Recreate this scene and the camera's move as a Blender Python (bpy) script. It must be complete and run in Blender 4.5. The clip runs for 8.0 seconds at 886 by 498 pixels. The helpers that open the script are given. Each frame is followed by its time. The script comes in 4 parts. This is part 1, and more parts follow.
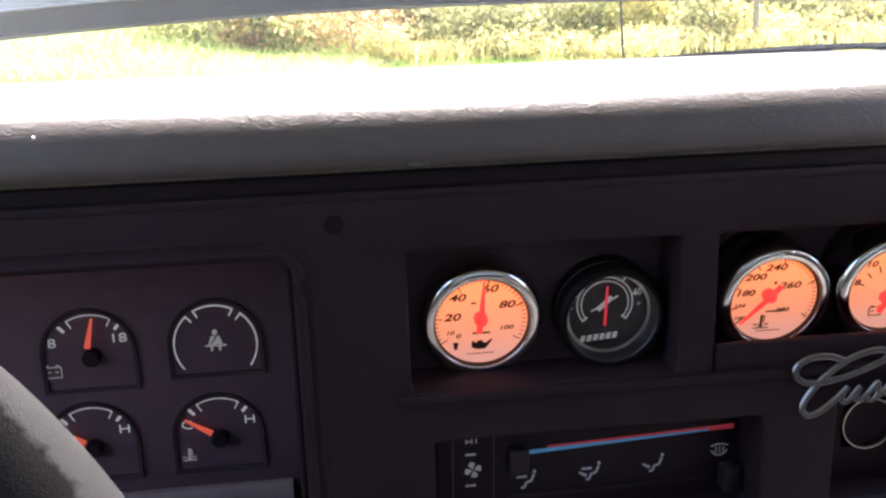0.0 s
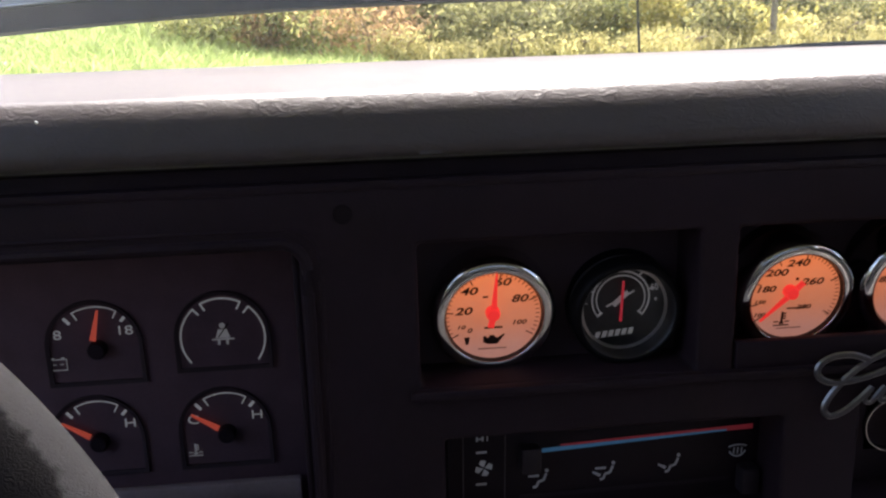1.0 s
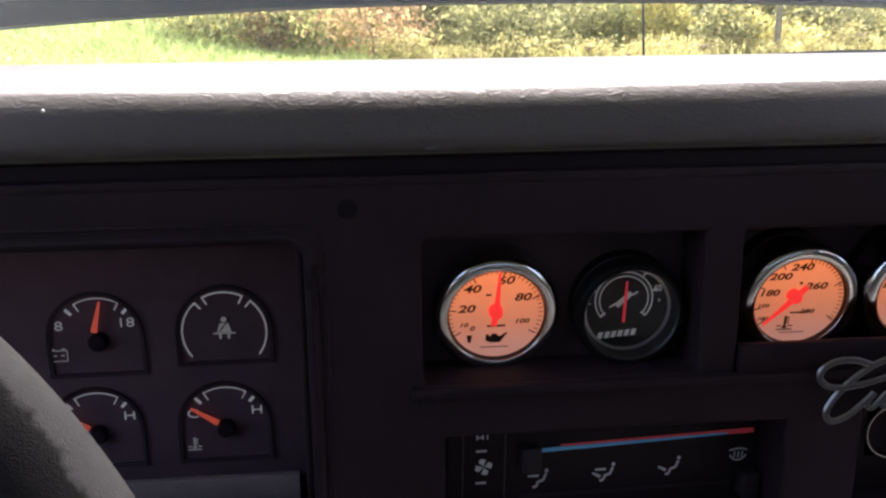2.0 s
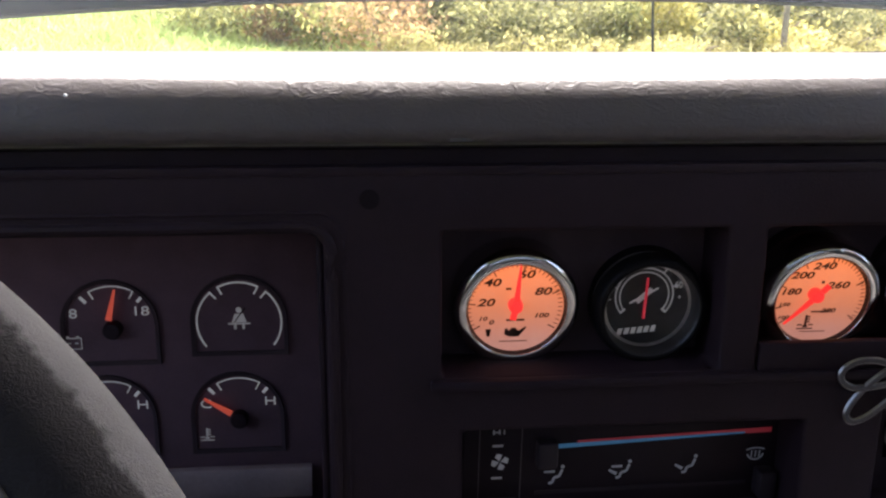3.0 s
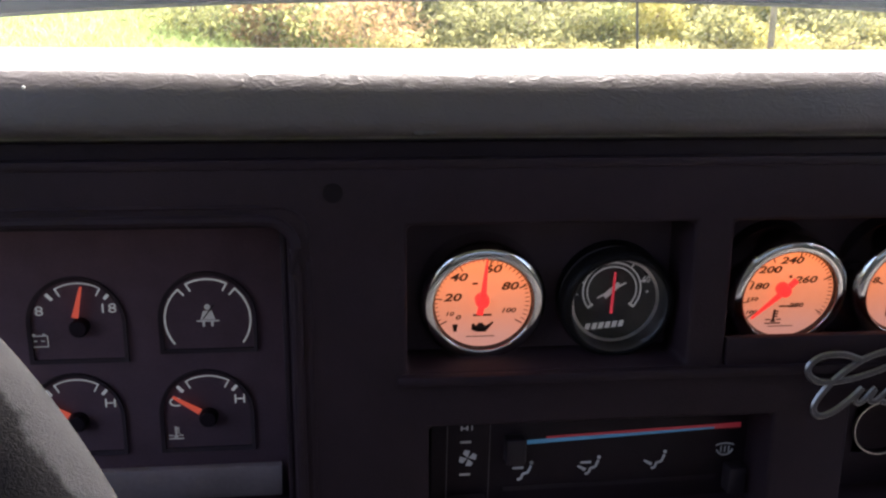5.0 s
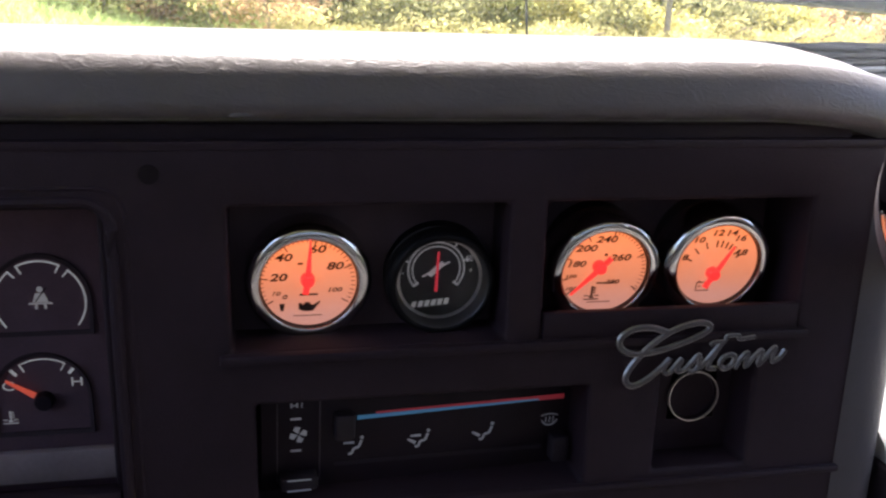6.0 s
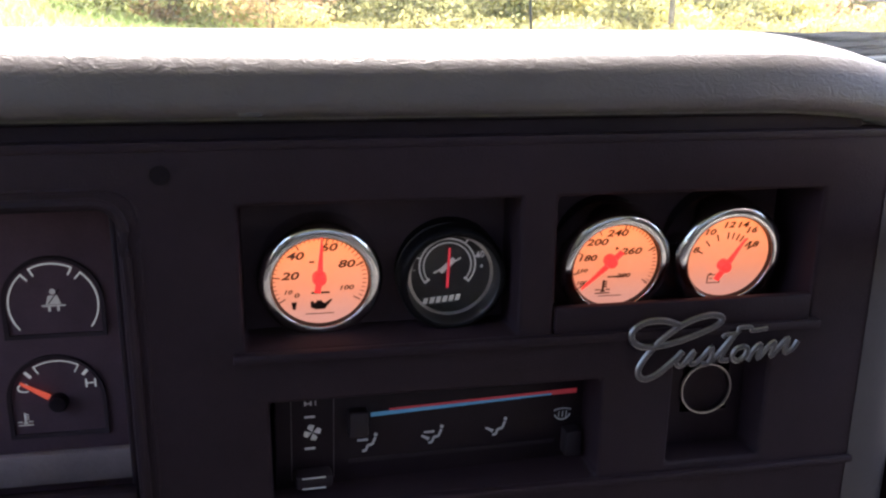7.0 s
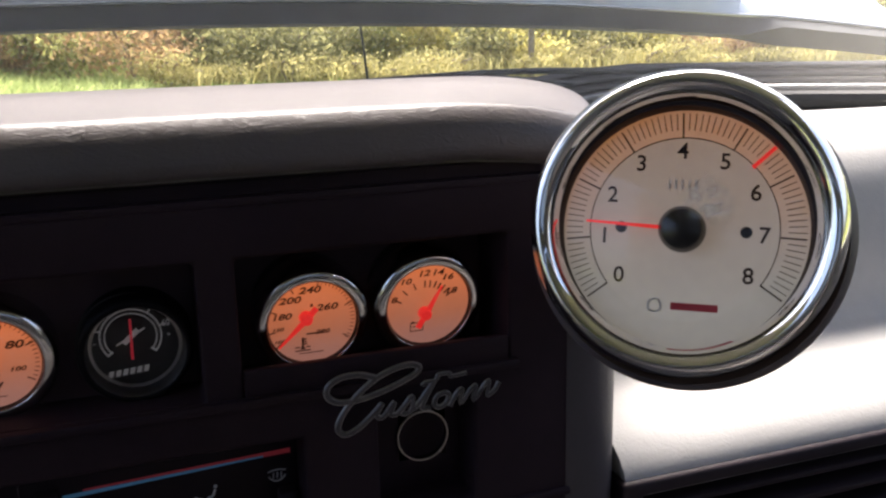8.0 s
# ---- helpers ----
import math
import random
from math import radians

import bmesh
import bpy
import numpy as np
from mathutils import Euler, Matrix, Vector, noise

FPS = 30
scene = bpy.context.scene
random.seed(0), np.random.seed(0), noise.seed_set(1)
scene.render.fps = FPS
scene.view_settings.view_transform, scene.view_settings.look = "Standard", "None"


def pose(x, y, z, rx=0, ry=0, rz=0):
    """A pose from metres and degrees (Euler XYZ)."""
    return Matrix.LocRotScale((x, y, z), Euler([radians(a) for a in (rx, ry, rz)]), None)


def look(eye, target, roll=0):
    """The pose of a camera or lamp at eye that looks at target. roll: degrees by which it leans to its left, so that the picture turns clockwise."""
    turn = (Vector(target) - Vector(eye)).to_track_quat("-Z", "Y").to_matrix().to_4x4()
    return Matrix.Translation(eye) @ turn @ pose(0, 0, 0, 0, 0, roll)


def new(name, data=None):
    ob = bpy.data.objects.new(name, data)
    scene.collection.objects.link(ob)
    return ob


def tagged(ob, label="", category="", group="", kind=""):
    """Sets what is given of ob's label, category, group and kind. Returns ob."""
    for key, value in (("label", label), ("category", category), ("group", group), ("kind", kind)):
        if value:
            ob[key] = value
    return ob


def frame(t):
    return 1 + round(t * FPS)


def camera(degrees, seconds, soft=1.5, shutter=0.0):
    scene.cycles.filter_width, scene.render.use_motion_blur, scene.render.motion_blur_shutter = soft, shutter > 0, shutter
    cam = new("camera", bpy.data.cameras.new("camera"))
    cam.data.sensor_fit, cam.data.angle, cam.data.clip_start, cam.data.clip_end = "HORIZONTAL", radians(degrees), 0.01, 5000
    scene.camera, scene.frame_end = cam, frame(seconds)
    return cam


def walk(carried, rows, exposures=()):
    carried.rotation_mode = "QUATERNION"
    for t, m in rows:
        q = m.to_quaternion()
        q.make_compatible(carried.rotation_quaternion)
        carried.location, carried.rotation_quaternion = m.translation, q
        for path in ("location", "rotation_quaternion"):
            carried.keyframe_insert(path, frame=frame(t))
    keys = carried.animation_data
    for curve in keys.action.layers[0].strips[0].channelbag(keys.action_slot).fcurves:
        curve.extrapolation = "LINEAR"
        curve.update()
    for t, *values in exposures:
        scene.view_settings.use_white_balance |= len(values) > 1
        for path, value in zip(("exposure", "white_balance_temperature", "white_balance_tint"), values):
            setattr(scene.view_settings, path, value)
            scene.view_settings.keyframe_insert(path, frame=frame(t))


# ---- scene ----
cam = camera(52.5, 8.0, soft=2.3, shutter=0.25)
PATH = [
    (0, (-0.059, -0.405, 1.394), (0.149, 1.517, 0.88), -1.9),
    (0.3, (-0.058, -0.4, 1.399), (0.131, 1.526, 0.896), -1.8),
    (0.5, (-0.057, -0.399, 1.392), (0.128, 1.527, 0.886), -1.6),
    (1, (-0.057, -0.396, 1.387), (0.12, 1.53, 0.877), -1.7),
    (1.5, (-0.056, -0.397, 1.386), (0.122, 1.531, 0.885), -1.3),
    (3, (-0.067, -0.393, 1.381), (0.105, 1.533, 0.874), 0.3),
    (3.5, (-0.065, -0.393, 1.381), (0.11, 1.535, 0.877), 0.2),
    (4, (-0.064, -0.392, 1.38), (0.118, 1.533, 0.867), 0.2),
    (5.3, (-0.055, -0.393, 1.376), (0.155, 1.533, 0.88), 0.6),
    (5.5, (-0.053, -0.394, 1.38), (0.207, 1.523, 0.87), 1.1),
    (6, (-0.02, -0.408, 1.38), (0.379, 1.476, 0.841), 1.7),
    (6.5, (-0.012, -0.406, 1.377), (0.42, 1.467, 0.825), 1.4),
    (6.7, (-0.013, -0.409, 1.38), (0.377, 1.471, 0.818), 1.1),
    (7, (-0.022, -0.408, 1.38), (0.362, 1.477, 0.833), 0.7),
    (7.5, (-0.008, -0.41, 1.385), (0.416, 1.481, 0.89), -0.0),
    (7.6, (0.008, -0.417, 1.392), (0.466, 1.469, 0.907), -0.4),
    (7.7, (0.034, -0.425, 1.396), (0.523, 1.456, 0.925), -0.7),
    (7.8, (0.052, -0.429, 1.396), (0.616, 1.432, 0.931), -0.7),
    (7.9, (0.064, -0.43, 1.392), (0.69, 1.409, 0.918), -0.7),
    (8, (0.072, -0.429, 1.391), (0.708, 1.407, 0.915), -1.3),
]
EXPOSURES = [(t, stops, 6450 if t < 7.6 else 6650, 14.5) for t, stops in ((0.0, 3.75), (0.15, 3.25), (0.35, 2.9), (0.6, 2.62), (1.0, 2.62), (1.7, 2.78), (2.8, 3.04), (4.2, 3.14), (5.5, 3.36), (6.5, 3.30), (7.0, 3.68), (7.4, 3.6), (7.7, 3.02), (8.0, 2.25))]
walk(cam, [(t, look(eye, target, roll)) for t, eye, target, roll in PATH], EXPOSURES)

# ---- light ----
world = bpy.data.worlds.new("sky")
scene.world = world
world.use_nodes = True
wn = world.node_tree
sky = wn.nodes.new("ShaderNodeTexSky")
sky.sky_type, sky.sun_disc = "NISHITA", False
SUN_EL, SUN_AZ = 58.0, 14.0
sky.sun_elevation, sky.sun_rotation = radians(SUN_EL), radians(SUN_AZ)
back = wn.nodes["Background"]
back.inputs["Strength"].default_value = 0.15
sky.dust_density, sky.air_density, sky.ozone_density = 5.5, 0.85, 0.8
wn.links.new(sky.outputs["Color"], back.inputs["Color"])
sun = new("sun", bpy.data.lights.new("sun", "SUN"))
sun.data.energy, sun.data.angle, sun.data.color = 4.5, radians(28.0), (1.0, 0.955, 0.9)
sd = Vector((math.sin(radians(SUN_AZ)) * math.cos(radians(SUN_EL)), math.cos(radians(SUN_AZ)) * math.cos(radians(SUN_EL)), math.sin(radians(SUN_EL))))
sun.matrix_world = look(sd * 30, (0, 0, 0))


# ---- materials ----
def mat(name, base, rough=0.6, metal=0.0, vary=0.25, scale=30.0, bump=0.0, bscale=300.0, spec=0.5, grain=0.0, coat=0.0, island=0.0, rvar=0.1, stretch=None):
    m = bpy.data.materials.new(name)
    m.use_nodes = True
    nt = m.node_tree
    n, l = nt.nodes, nt.links
    p = n["Principled BSDF"]
    p.inputs["Metallic"].default_value = metal
    p.inputs["Specular IOR Level"].default_value = spec
    p.inputs["Coat Weight"].default_value = coat
    p.inputs["Coat Roughness"].default_value = 0.05
    tc = n.new("ShaderNodeTexCoord")
    a = n.new("ShaderNodeTexNoise")
    a.inputs["Scale"].default_value, a.inputs["Detail"].default_value = scale, 4
    b = n.new("ShaderNodeTexNoise")
    b.inputs["Scale"].default_value, b.inputs["Detail"].default_value = scale * 9, 3
    l.new(tc.outputs["Object"], a.inputs["Vector"])
    l.new(tc.outputs["Object"], b.inputs["Vector"])
    add = n.new("ShaderNodeMath")
    add.operation = "MULTIPLY_ADD"
    l.new(a.outputs["Fac"], add.inputs[0])
    add.inputs[1].default_value = 0.7
    sc = n.new("ShaderNodeMath")
    sc.operation = "MULTIPLY"
    sc.inputs[1].default_value = 0.3
    l.new(b.outputs["Fac"], sc.inputs[0])
    l.new(sc.outputs[0], add.inputs[2])
    val = add.outputs[0]
    if island:
        g = n.new("ShaderNodeNewGeometry")
        mix = n.new("ShaderNodeMix")
        mix.inputs[0].default_value = island
        l.new(val, mix.inputs[2])
        l.new(g.outputs["Random Per Island"], mix.inputs[3])
        val = mix.outputs[0]
    r = n.new("ShaderNodeValToRGB")
    base = base if isinstance(base[0], tuple) else (tuple(c * (1 - vary) for c in base), tuple(min(1, c * (1 + vary)) for c in base))
    lo, hi = (0.15, 0.85) if island else (0.3, 0.7)
    el = r.color_ramp.elements
    el[0].position, el[1].position = lo, hi
    el[0].color, el[1].color = (*base[0], 1), (*base[-1], 1)
    for i, c in enumerate(base[1:-1]):
        el.new(lo + (hi - lo) * (i + 1) / (len(base) - 1)).color = (*c, 1)
    l.new(val, r.inputs[0])
    l.new(r.outputs["Color"], p.inputs["Base Color"])
    rm = n.new("ShaderNodeMapRange")
    rm.inputs[3].default_value, rm.inputs[4].default_value = max(0.02, rough - rvar), min(1, rough + rvar)
    l.new(add.outputs[0], rm.inputs[0])
    l.new(rm.outputs[0], p.inputs["Roughness"])
    if bump:
        bu = n.new("ShaderNodeBump")
        bu.inputs["Strength"].default_value, bu.inputs["Distance"].default_value = min(1, bump), 0.001
        src = tc.outputs["Object"]
        if stretch:
            mp = n.new("ShaderNodeMapping")
            mp.inputs["Scale"].default_value = stretch
            l.new(src, mp.inputs["Vector"])
            src = mp.outputs[0]
        t = n.new("ShaderNodeTexVoronoi" if grain else "ShaderNodeTexNoise")
        t.inputs["Scale"].default_value = bscale
        if grain:
            t.feature = "SMOOTH_F1"
            wob = n.new("ShaderNodeTexNoise")
            wob.inputs["Scale"].default_value = bscale * 0.4
            mx = n.new("ShaderNodeMix")
            mx.data_type = "VECTOR"
            mx.inputs[0].default_value = grain
            l.new(src, mx.inputs[4])
            l.new(wob.outputs["Color"], mx.inputs[5])
            l.new(src, wob.inputs["Vector"])
            l.new(mx.outputs[1], t.inputs["Vector"])
            l.new(t.outputs["Distance"], bu.inputs["Height"])
        else:
            t.inputs["Detail"].default_value = 5
            l.new(src, t.inputs["Vector"])
            l.new(t.outputs["Fac"], bu.inputs["Height"])
        l.new(bu.outputs[0], p.inputs["Normal"])
    return m


def wrinkled(m, scale=250.0, depth=0.00021, stretch=(0.62, 1.0, 1.0)):
    """Adds moulded leather grain: winding creases with a fine pebble on them."""
    n, l = m.node_tree.nodes, m.node_tree.links
    tc, mp = n.new("ShaderNodeTexCoord"), n.new("ShaderNodeMapping")
    mp.inputs["Scale"].default_value = stretch
    l.new(tc.outputs["Object"], mp.inputs["Vector"])
    big, fine = n.new("ShaderNodeTexNoise"), n.new("ShaderNodeTexNoise")
    big.inputs["Scale"].default_value, big.inputs["Detail"].default_value, big.inputs["Distortion"].default_value = scale, 2.5, 1.0
    fine.inputs["Scale"].default_value, fine.inputs["Detail"].default_value = scale * 7, 2
    off, fold, both = n.new("ShaderNodeMath"), n.new("ShaderNodeMath"), n.new("ShaderNodeMath")
    off.operation, fold.operation, both.operation = "SUBTRACT", "ABSOLUTE", "MULTIPLY_ADD"
    off.inputs[1].default_value, both.inputs[1].default_value = 0.5, 0.12
    for t in (big, fine):
        l.new(mp.outputs[0], t.inputs["Vector"])
    l.new(big.outputs["Fac"], off.inputs[0])
    l.new(off.outputs[0], fold.inputs[0])
    l.new(fine.outputs["Fac"], both.inputs[0])
    l.new(fold.outputs[0], both.inputs[2])
    bu = n.new("ShaderNodeBump")
    bu.inputs["Strength"].default_value, bu.inputs["Distance"].default_value = 1.0, depth * 3
    l.new(both.outputs[0], bu.inputs["Height"])
    l.new(bu.outputs[0], n["Principled BSDF"].inputs["Normal"])
    return m


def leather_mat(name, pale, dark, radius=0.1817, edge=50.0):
    """Grained leather round a rim: lit tone painted on its outer side, shade on the inner one."""
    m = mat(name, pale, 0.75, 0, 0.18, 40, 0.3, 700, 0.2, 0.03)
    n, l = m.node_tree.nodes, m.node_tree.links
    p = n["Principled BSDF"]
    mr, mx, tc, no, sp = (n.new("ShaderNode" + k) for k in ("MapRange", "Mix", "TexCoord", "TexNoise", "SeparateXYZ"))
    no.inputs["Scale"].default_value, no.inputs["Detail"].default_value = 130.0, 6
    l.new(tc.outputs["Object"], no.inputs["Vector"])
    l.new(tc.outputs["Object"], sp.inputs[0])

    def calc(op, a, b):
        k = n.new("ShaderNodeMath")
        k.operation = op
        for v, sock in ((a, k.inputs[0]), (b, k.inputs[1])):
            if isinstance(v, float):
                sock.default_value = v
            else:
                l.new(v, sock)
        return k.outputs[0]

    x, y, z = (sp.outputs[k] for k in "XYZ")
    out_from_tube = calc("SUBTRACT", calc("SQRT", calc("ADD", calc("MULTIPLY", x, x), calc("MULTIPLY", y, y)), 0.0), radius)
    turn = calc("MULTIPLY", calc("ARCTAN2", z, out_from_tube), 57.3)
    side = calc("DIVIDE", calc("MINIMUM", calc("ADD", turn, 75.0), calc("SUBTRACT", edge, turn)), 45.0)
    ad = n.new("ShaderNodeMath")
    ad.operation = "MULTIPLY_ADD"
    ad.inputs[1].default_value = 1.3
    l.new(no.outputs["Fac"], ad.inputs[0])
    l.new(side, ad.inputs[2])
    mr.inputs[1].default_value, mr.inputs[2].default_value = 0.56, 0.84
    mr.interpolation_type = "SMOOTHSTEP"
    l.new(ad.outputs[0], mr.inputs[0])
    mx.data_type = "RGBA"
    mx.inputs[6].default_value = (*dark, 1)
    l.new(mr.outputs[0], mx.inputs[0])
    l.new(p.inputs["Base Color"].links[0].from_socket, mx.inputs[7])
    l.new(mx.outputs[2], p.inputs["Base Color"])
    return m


def leaf_mat(name, base, thin=0.5):
    """Leaves that let part of the sun shine through."""
    m = mat(name, base, 0.8, 0, 0.2, 0.7, 0, 1, 0.1, island=0.5)
    n, l = m.node_tree.nodes, m.node_tree.links
    p, out = n["Principled BSDF"], n["Material Output"]
    t, mx = n.new("ShaderNodeBsdfTranslucent"), n.new("ShaderNodeMixShader")
    l.new(p.inputs["Base Color"].links[0].from_socket, t.inputs["Color"])
    mx.inputs[0].default_value = thin
    l.new(p.outputs[0], mx.inputs[1])
    l.new(t.outputs[0], mx.inputs[2])
    l.new(mx.outputs[0], out.inputs[0])
    return m


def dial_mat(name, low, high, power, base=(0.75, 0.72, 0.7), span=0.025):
    """A dial with its lighting put into the emission, graded from low to high up its face."""
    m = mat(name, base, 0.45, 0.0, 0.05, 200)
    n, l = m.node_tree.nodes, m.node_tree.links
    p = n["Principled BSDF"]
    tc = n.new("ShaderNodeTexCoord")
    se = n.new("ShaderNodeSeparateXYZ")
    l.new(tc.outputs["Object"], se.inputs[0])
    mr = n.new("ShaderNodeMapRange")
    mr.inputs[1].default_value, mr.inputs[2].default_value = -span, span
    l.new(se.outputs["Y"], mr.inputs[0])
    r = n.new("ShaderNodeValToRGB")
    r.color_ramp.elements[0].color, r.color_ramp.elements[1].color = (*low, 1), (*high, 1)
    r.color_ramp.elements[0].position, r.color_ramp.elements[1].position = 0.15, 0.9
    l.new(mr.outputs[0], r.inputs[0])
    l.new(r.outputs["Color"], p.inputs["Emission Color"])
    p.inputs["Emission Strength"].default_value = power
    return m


def smear_mat(name, color, radius):
    """A pale painted reflection, thin and uneven, densest in its middle and clear at its border."""
    m = mat(name, color, 0.9, 0, 0.05, 200)
    n, l = m.node_tree.nodes, m.node_tree.links
    tc, ln, no, mr, mu, tr, mx = (n.new("ShaderNode" + k) for k in ("TexCoord", "VectorMath", "TexNoise", "MapRange", "Math", "BsdfTransparent", "MixShader"))
    ln.operation, mu.operation = "LENGTH", "MULTIPLY"
    no.inputs["Scale"].default_value, no.inputs["Detail"].default_value = 160.0, 4
    mr.inputs[1].default_value, mr.inputs[2].default_value, mr.inputs[3].default_value, mr.inputs[4].default_value = radius * 0.15, radius, 0.95, 0.0
    mr.interpolation_type = "SMOOTHSTEP"
    ramp = n.new("ShaderNodeMapRange")
    ramp.inputs[1].default_value, ramp.inputs[2].default_value, ramp.inputs[4].default_value = 0.35, 0.7, 0.8
    l.new(tc.outputs["Object"], ln.inputs[0])
    l.new(tc.outputs["Object"], no.inputs["Vector"])
    l.new(ln.outputs["Value"], mr.inputs[0])
    l.new(no.outputs["Fac"], ramp.inputs[0])
    l.new(mr.outputs[0], mu.inputs[0])
    l.new(ramp.outputs[0], mu.inputs[1])
    l.new(mu.outputs[0], mx.inputs[0])
    l.new(tr.outputs[0], mx.inputs[1])
    l.new(n["Principled BSDF"].outputs[0], mx.inputs[2])
    l.new(mx.outputs[0], n["Material Output"].inputs[0])
    return m


# Print or needle with a weak glow added so it reads in the dark.
def glow_mat(name, color, power, base=None):
    m = mat(name, base or color, 0.5, 0, 0.05, 200)
    p = m.node_tree.nodes["Principled BSDF"]
    p.inputs["Emission Color"].default_value = (*color, 1)
    p.inputs["Emission Strength"].default_value = power
    return m


def glass_mat(name, tint=(0.95, 0.97, 0.96), mirror=1.0, haze=0.0):
    """Thin clear pane: lets light straight through, with a weak mirror gloss and, where haze is set, a film added for a
    washed-out veil.
    """
    m = bpy.data.materials.new(name)
    m.use_nodes = True
    n, l = m.node_tree.nodes, m.node_tree.links
    n.remove(n["Principled BSDF"])
    tr, gl, mx, lw, pw, ma = (n.new("ShaderNode" + k) for k in ("BsdfTransparent", "BsdfGlossy", "MixShader", "LayerWeight", "Math", "Math"))
    tr.inputs["Color"].default_value = (*tint, 1)
    gl.inputs["Roughness"].default_value = 0.02
    lw.inputs["Blend"].default_value = 0.5
    pw.operation, ma.operation = "POWER", "MULTIPLY_ADD"
    pw.inputs[1].default_value = 5.0
    ma.inputs[1].default_value, ma.inputs[2].default_value = 0.9 * mirror, 0.03 * mirror
    l.new(lw.outputs["Facing"], pw.inputs[0])
    l.new(pw.outputs[0], ma.inputs[0])
    l.new(ma.outputs[0], mx.inputs[0])
    l.new(tr.outputs[0], mx.inputs[1])
    l.new(gl.outputs[0], mx.inputs[2])
    out = mx.outputs[0]
    if haze:
        film, scatter = n.new("ShaderNodeMixShader"), n.new("ShaderNodeBsdfTranslucent")
        scatter.inputs["Color"].default_value = (0.9, 0.88, 0.84, 1)
        film.inputs[0].default_value = haze
        l.new(out, film.inputs[1])
        l.new(scatter.outputs[0], film.inputs[2])
        out = film.outputs[0]
    l.new(out, n["Material Output"].inputs[0])
    return m


M_PAD = wrinkled(mat("charcoal_vinyl_pad", (0.078, 0.063, 0.063), 0.44, 0, 0.12, 14, 0, 420, 0.6))
M_PAD.node_tree.nodes["Principled BSDF"].inputs["Sheen Weight"].default_value = 0.15
M_PAD.node_tree.nodes["Principled BSDF"].inputs["Sheen Roughness"].default_value = 0.35
M_PANEL = mat("black_grained_plastic", (0.0208, 0.0117, 0.016), 0.6, 0, 0.2, 25, 0.25, 900, 0.16)
M_RECESS = mat("matt_black_plastic", (0.021, 0.0138, 0.0172), 0.6, 0, 0.2, 30, 0.2, 900, 0.25)
M_GREY = mat("grey_vinyl", (0.41, 0.404, 0.392), 0.68, 0, 0.06, 10, 0.15, 260, 0.4, 0.03)
M_TRIM = mat("dark_grey_plastic_strip", (0.1, 0.085, 0.088), 0.5, 0, 0.15, 40, 0.2, 900)
# Lighter than the panel: window light on this side is put into the base.
M_SIDE = mat("lit_satin_side", (0.05, 0.042, 0.045), 0.5, 0, 0.15, 40, 0.2, 900, 0.4)
M_STRIP = mat("grey_plastic_strip", (0.42, 0.315, 0.31), 0.8, 0, 0.15, 40, 0.2, 900, 0.1)
M_PLATE = mat("matt_charcoal_plate", (0.064, 0.043, 0.053), 0.7, 0, 0.2, 30, 0.2, 900, 0.25)
M_ARCH = mat("dull_black_plastic", (0.05, 0.031, 0.037), 0.7, 0, 0.15, 60, 0.1, 900, 0.2)
M_CLUSTER = mat("cluster_black", (0.14, 0.082, 0.1), 0.7, 0, 0.15, 60, 0.1, 900, 0.2)
M_CHROME = mat("chrome", (0.88, 0.88, 0.88), 0.07, 1.0, 0.06, 60, 0, 100, 0.5, rvar=0.04)
M_RIM = mat("worn_chrome_rim", (0.66, 0.65, 0.64), 0.1, 1.0, 0.1, 90, 0, 100, 0.5, rvar=0.06)
M_BLACKGLOSS = mat("glossy_black_bezel", (0.018, 0.016, 0.017), 0.22, 0, 0.1, 60)
M_THROAT = mat("satin_dark_wall", (0.02, 0.018, 0.019), 0.45, 0, 0.15, 90, 0, 100, 0.6)
# The bulb light of the small gauges is painted here, strongest at the top.
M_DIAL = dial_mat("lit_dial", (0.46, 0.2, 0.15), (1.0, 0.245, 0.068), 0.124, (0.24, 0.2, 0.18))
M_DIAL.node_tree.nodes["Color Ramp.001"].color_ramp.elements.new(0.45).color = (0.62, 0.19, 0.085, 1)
# Tachometer dial and band: weak glow added to lift them, amber towards the top.
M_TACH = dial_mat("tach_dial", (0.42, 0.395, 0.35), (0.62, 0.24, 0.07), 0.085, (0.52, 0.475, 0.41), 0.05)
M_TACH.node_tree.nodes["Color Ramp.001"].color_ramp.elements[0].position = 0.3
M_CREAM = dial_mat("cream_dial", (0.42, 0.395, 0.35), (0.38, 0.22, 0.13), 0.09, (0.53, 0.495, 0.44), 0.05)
M_SATINBLACK = mat("satin_black_ring", (0.006, 0.005, 0.0055), 0.5, 0, 0.1, 60, spec=0.1)
M_BLACKDIAL = mat("black_dial", (0.022, 0.019, 0.020), 0.5, 0, 0.1, 100)
M_INK = mat("dark_print", (0.03, 0.012, 0.008), 0.6, 0, 0.1, 300)
M_WHITEINK = glow_mat("pale_print", (0.5, 0.5, 0.5), 0.035, (0.45, 0.45, 0.45))
M_GREYINK = mat("grey_print", (0.55, 0.54, 0.54), 0.6, 0, 0.1, 300)
M_RED = glow_mat("red_needle", (0.8, 0.03, 0.025), 0.14, (0.7, 0.03, 0.03))
# The ammeter is unlit; its needle gets an added glow.
M_DIMRED = glow_mat("dim_red_needle", (0.6, 0.03, 0.05), 0.055, (0.5, 0.03, 0.045))
M_ORANGE = glow_mat("orange_needle", (0.65, 0.09, 0.05), 0.055, (0.6, 0.1, 0.065))
M_DIMINK = glow_mat("dim_print", (0.5, 0.48, 0.48), 0.021, (0.36, 0.35, 0.35))
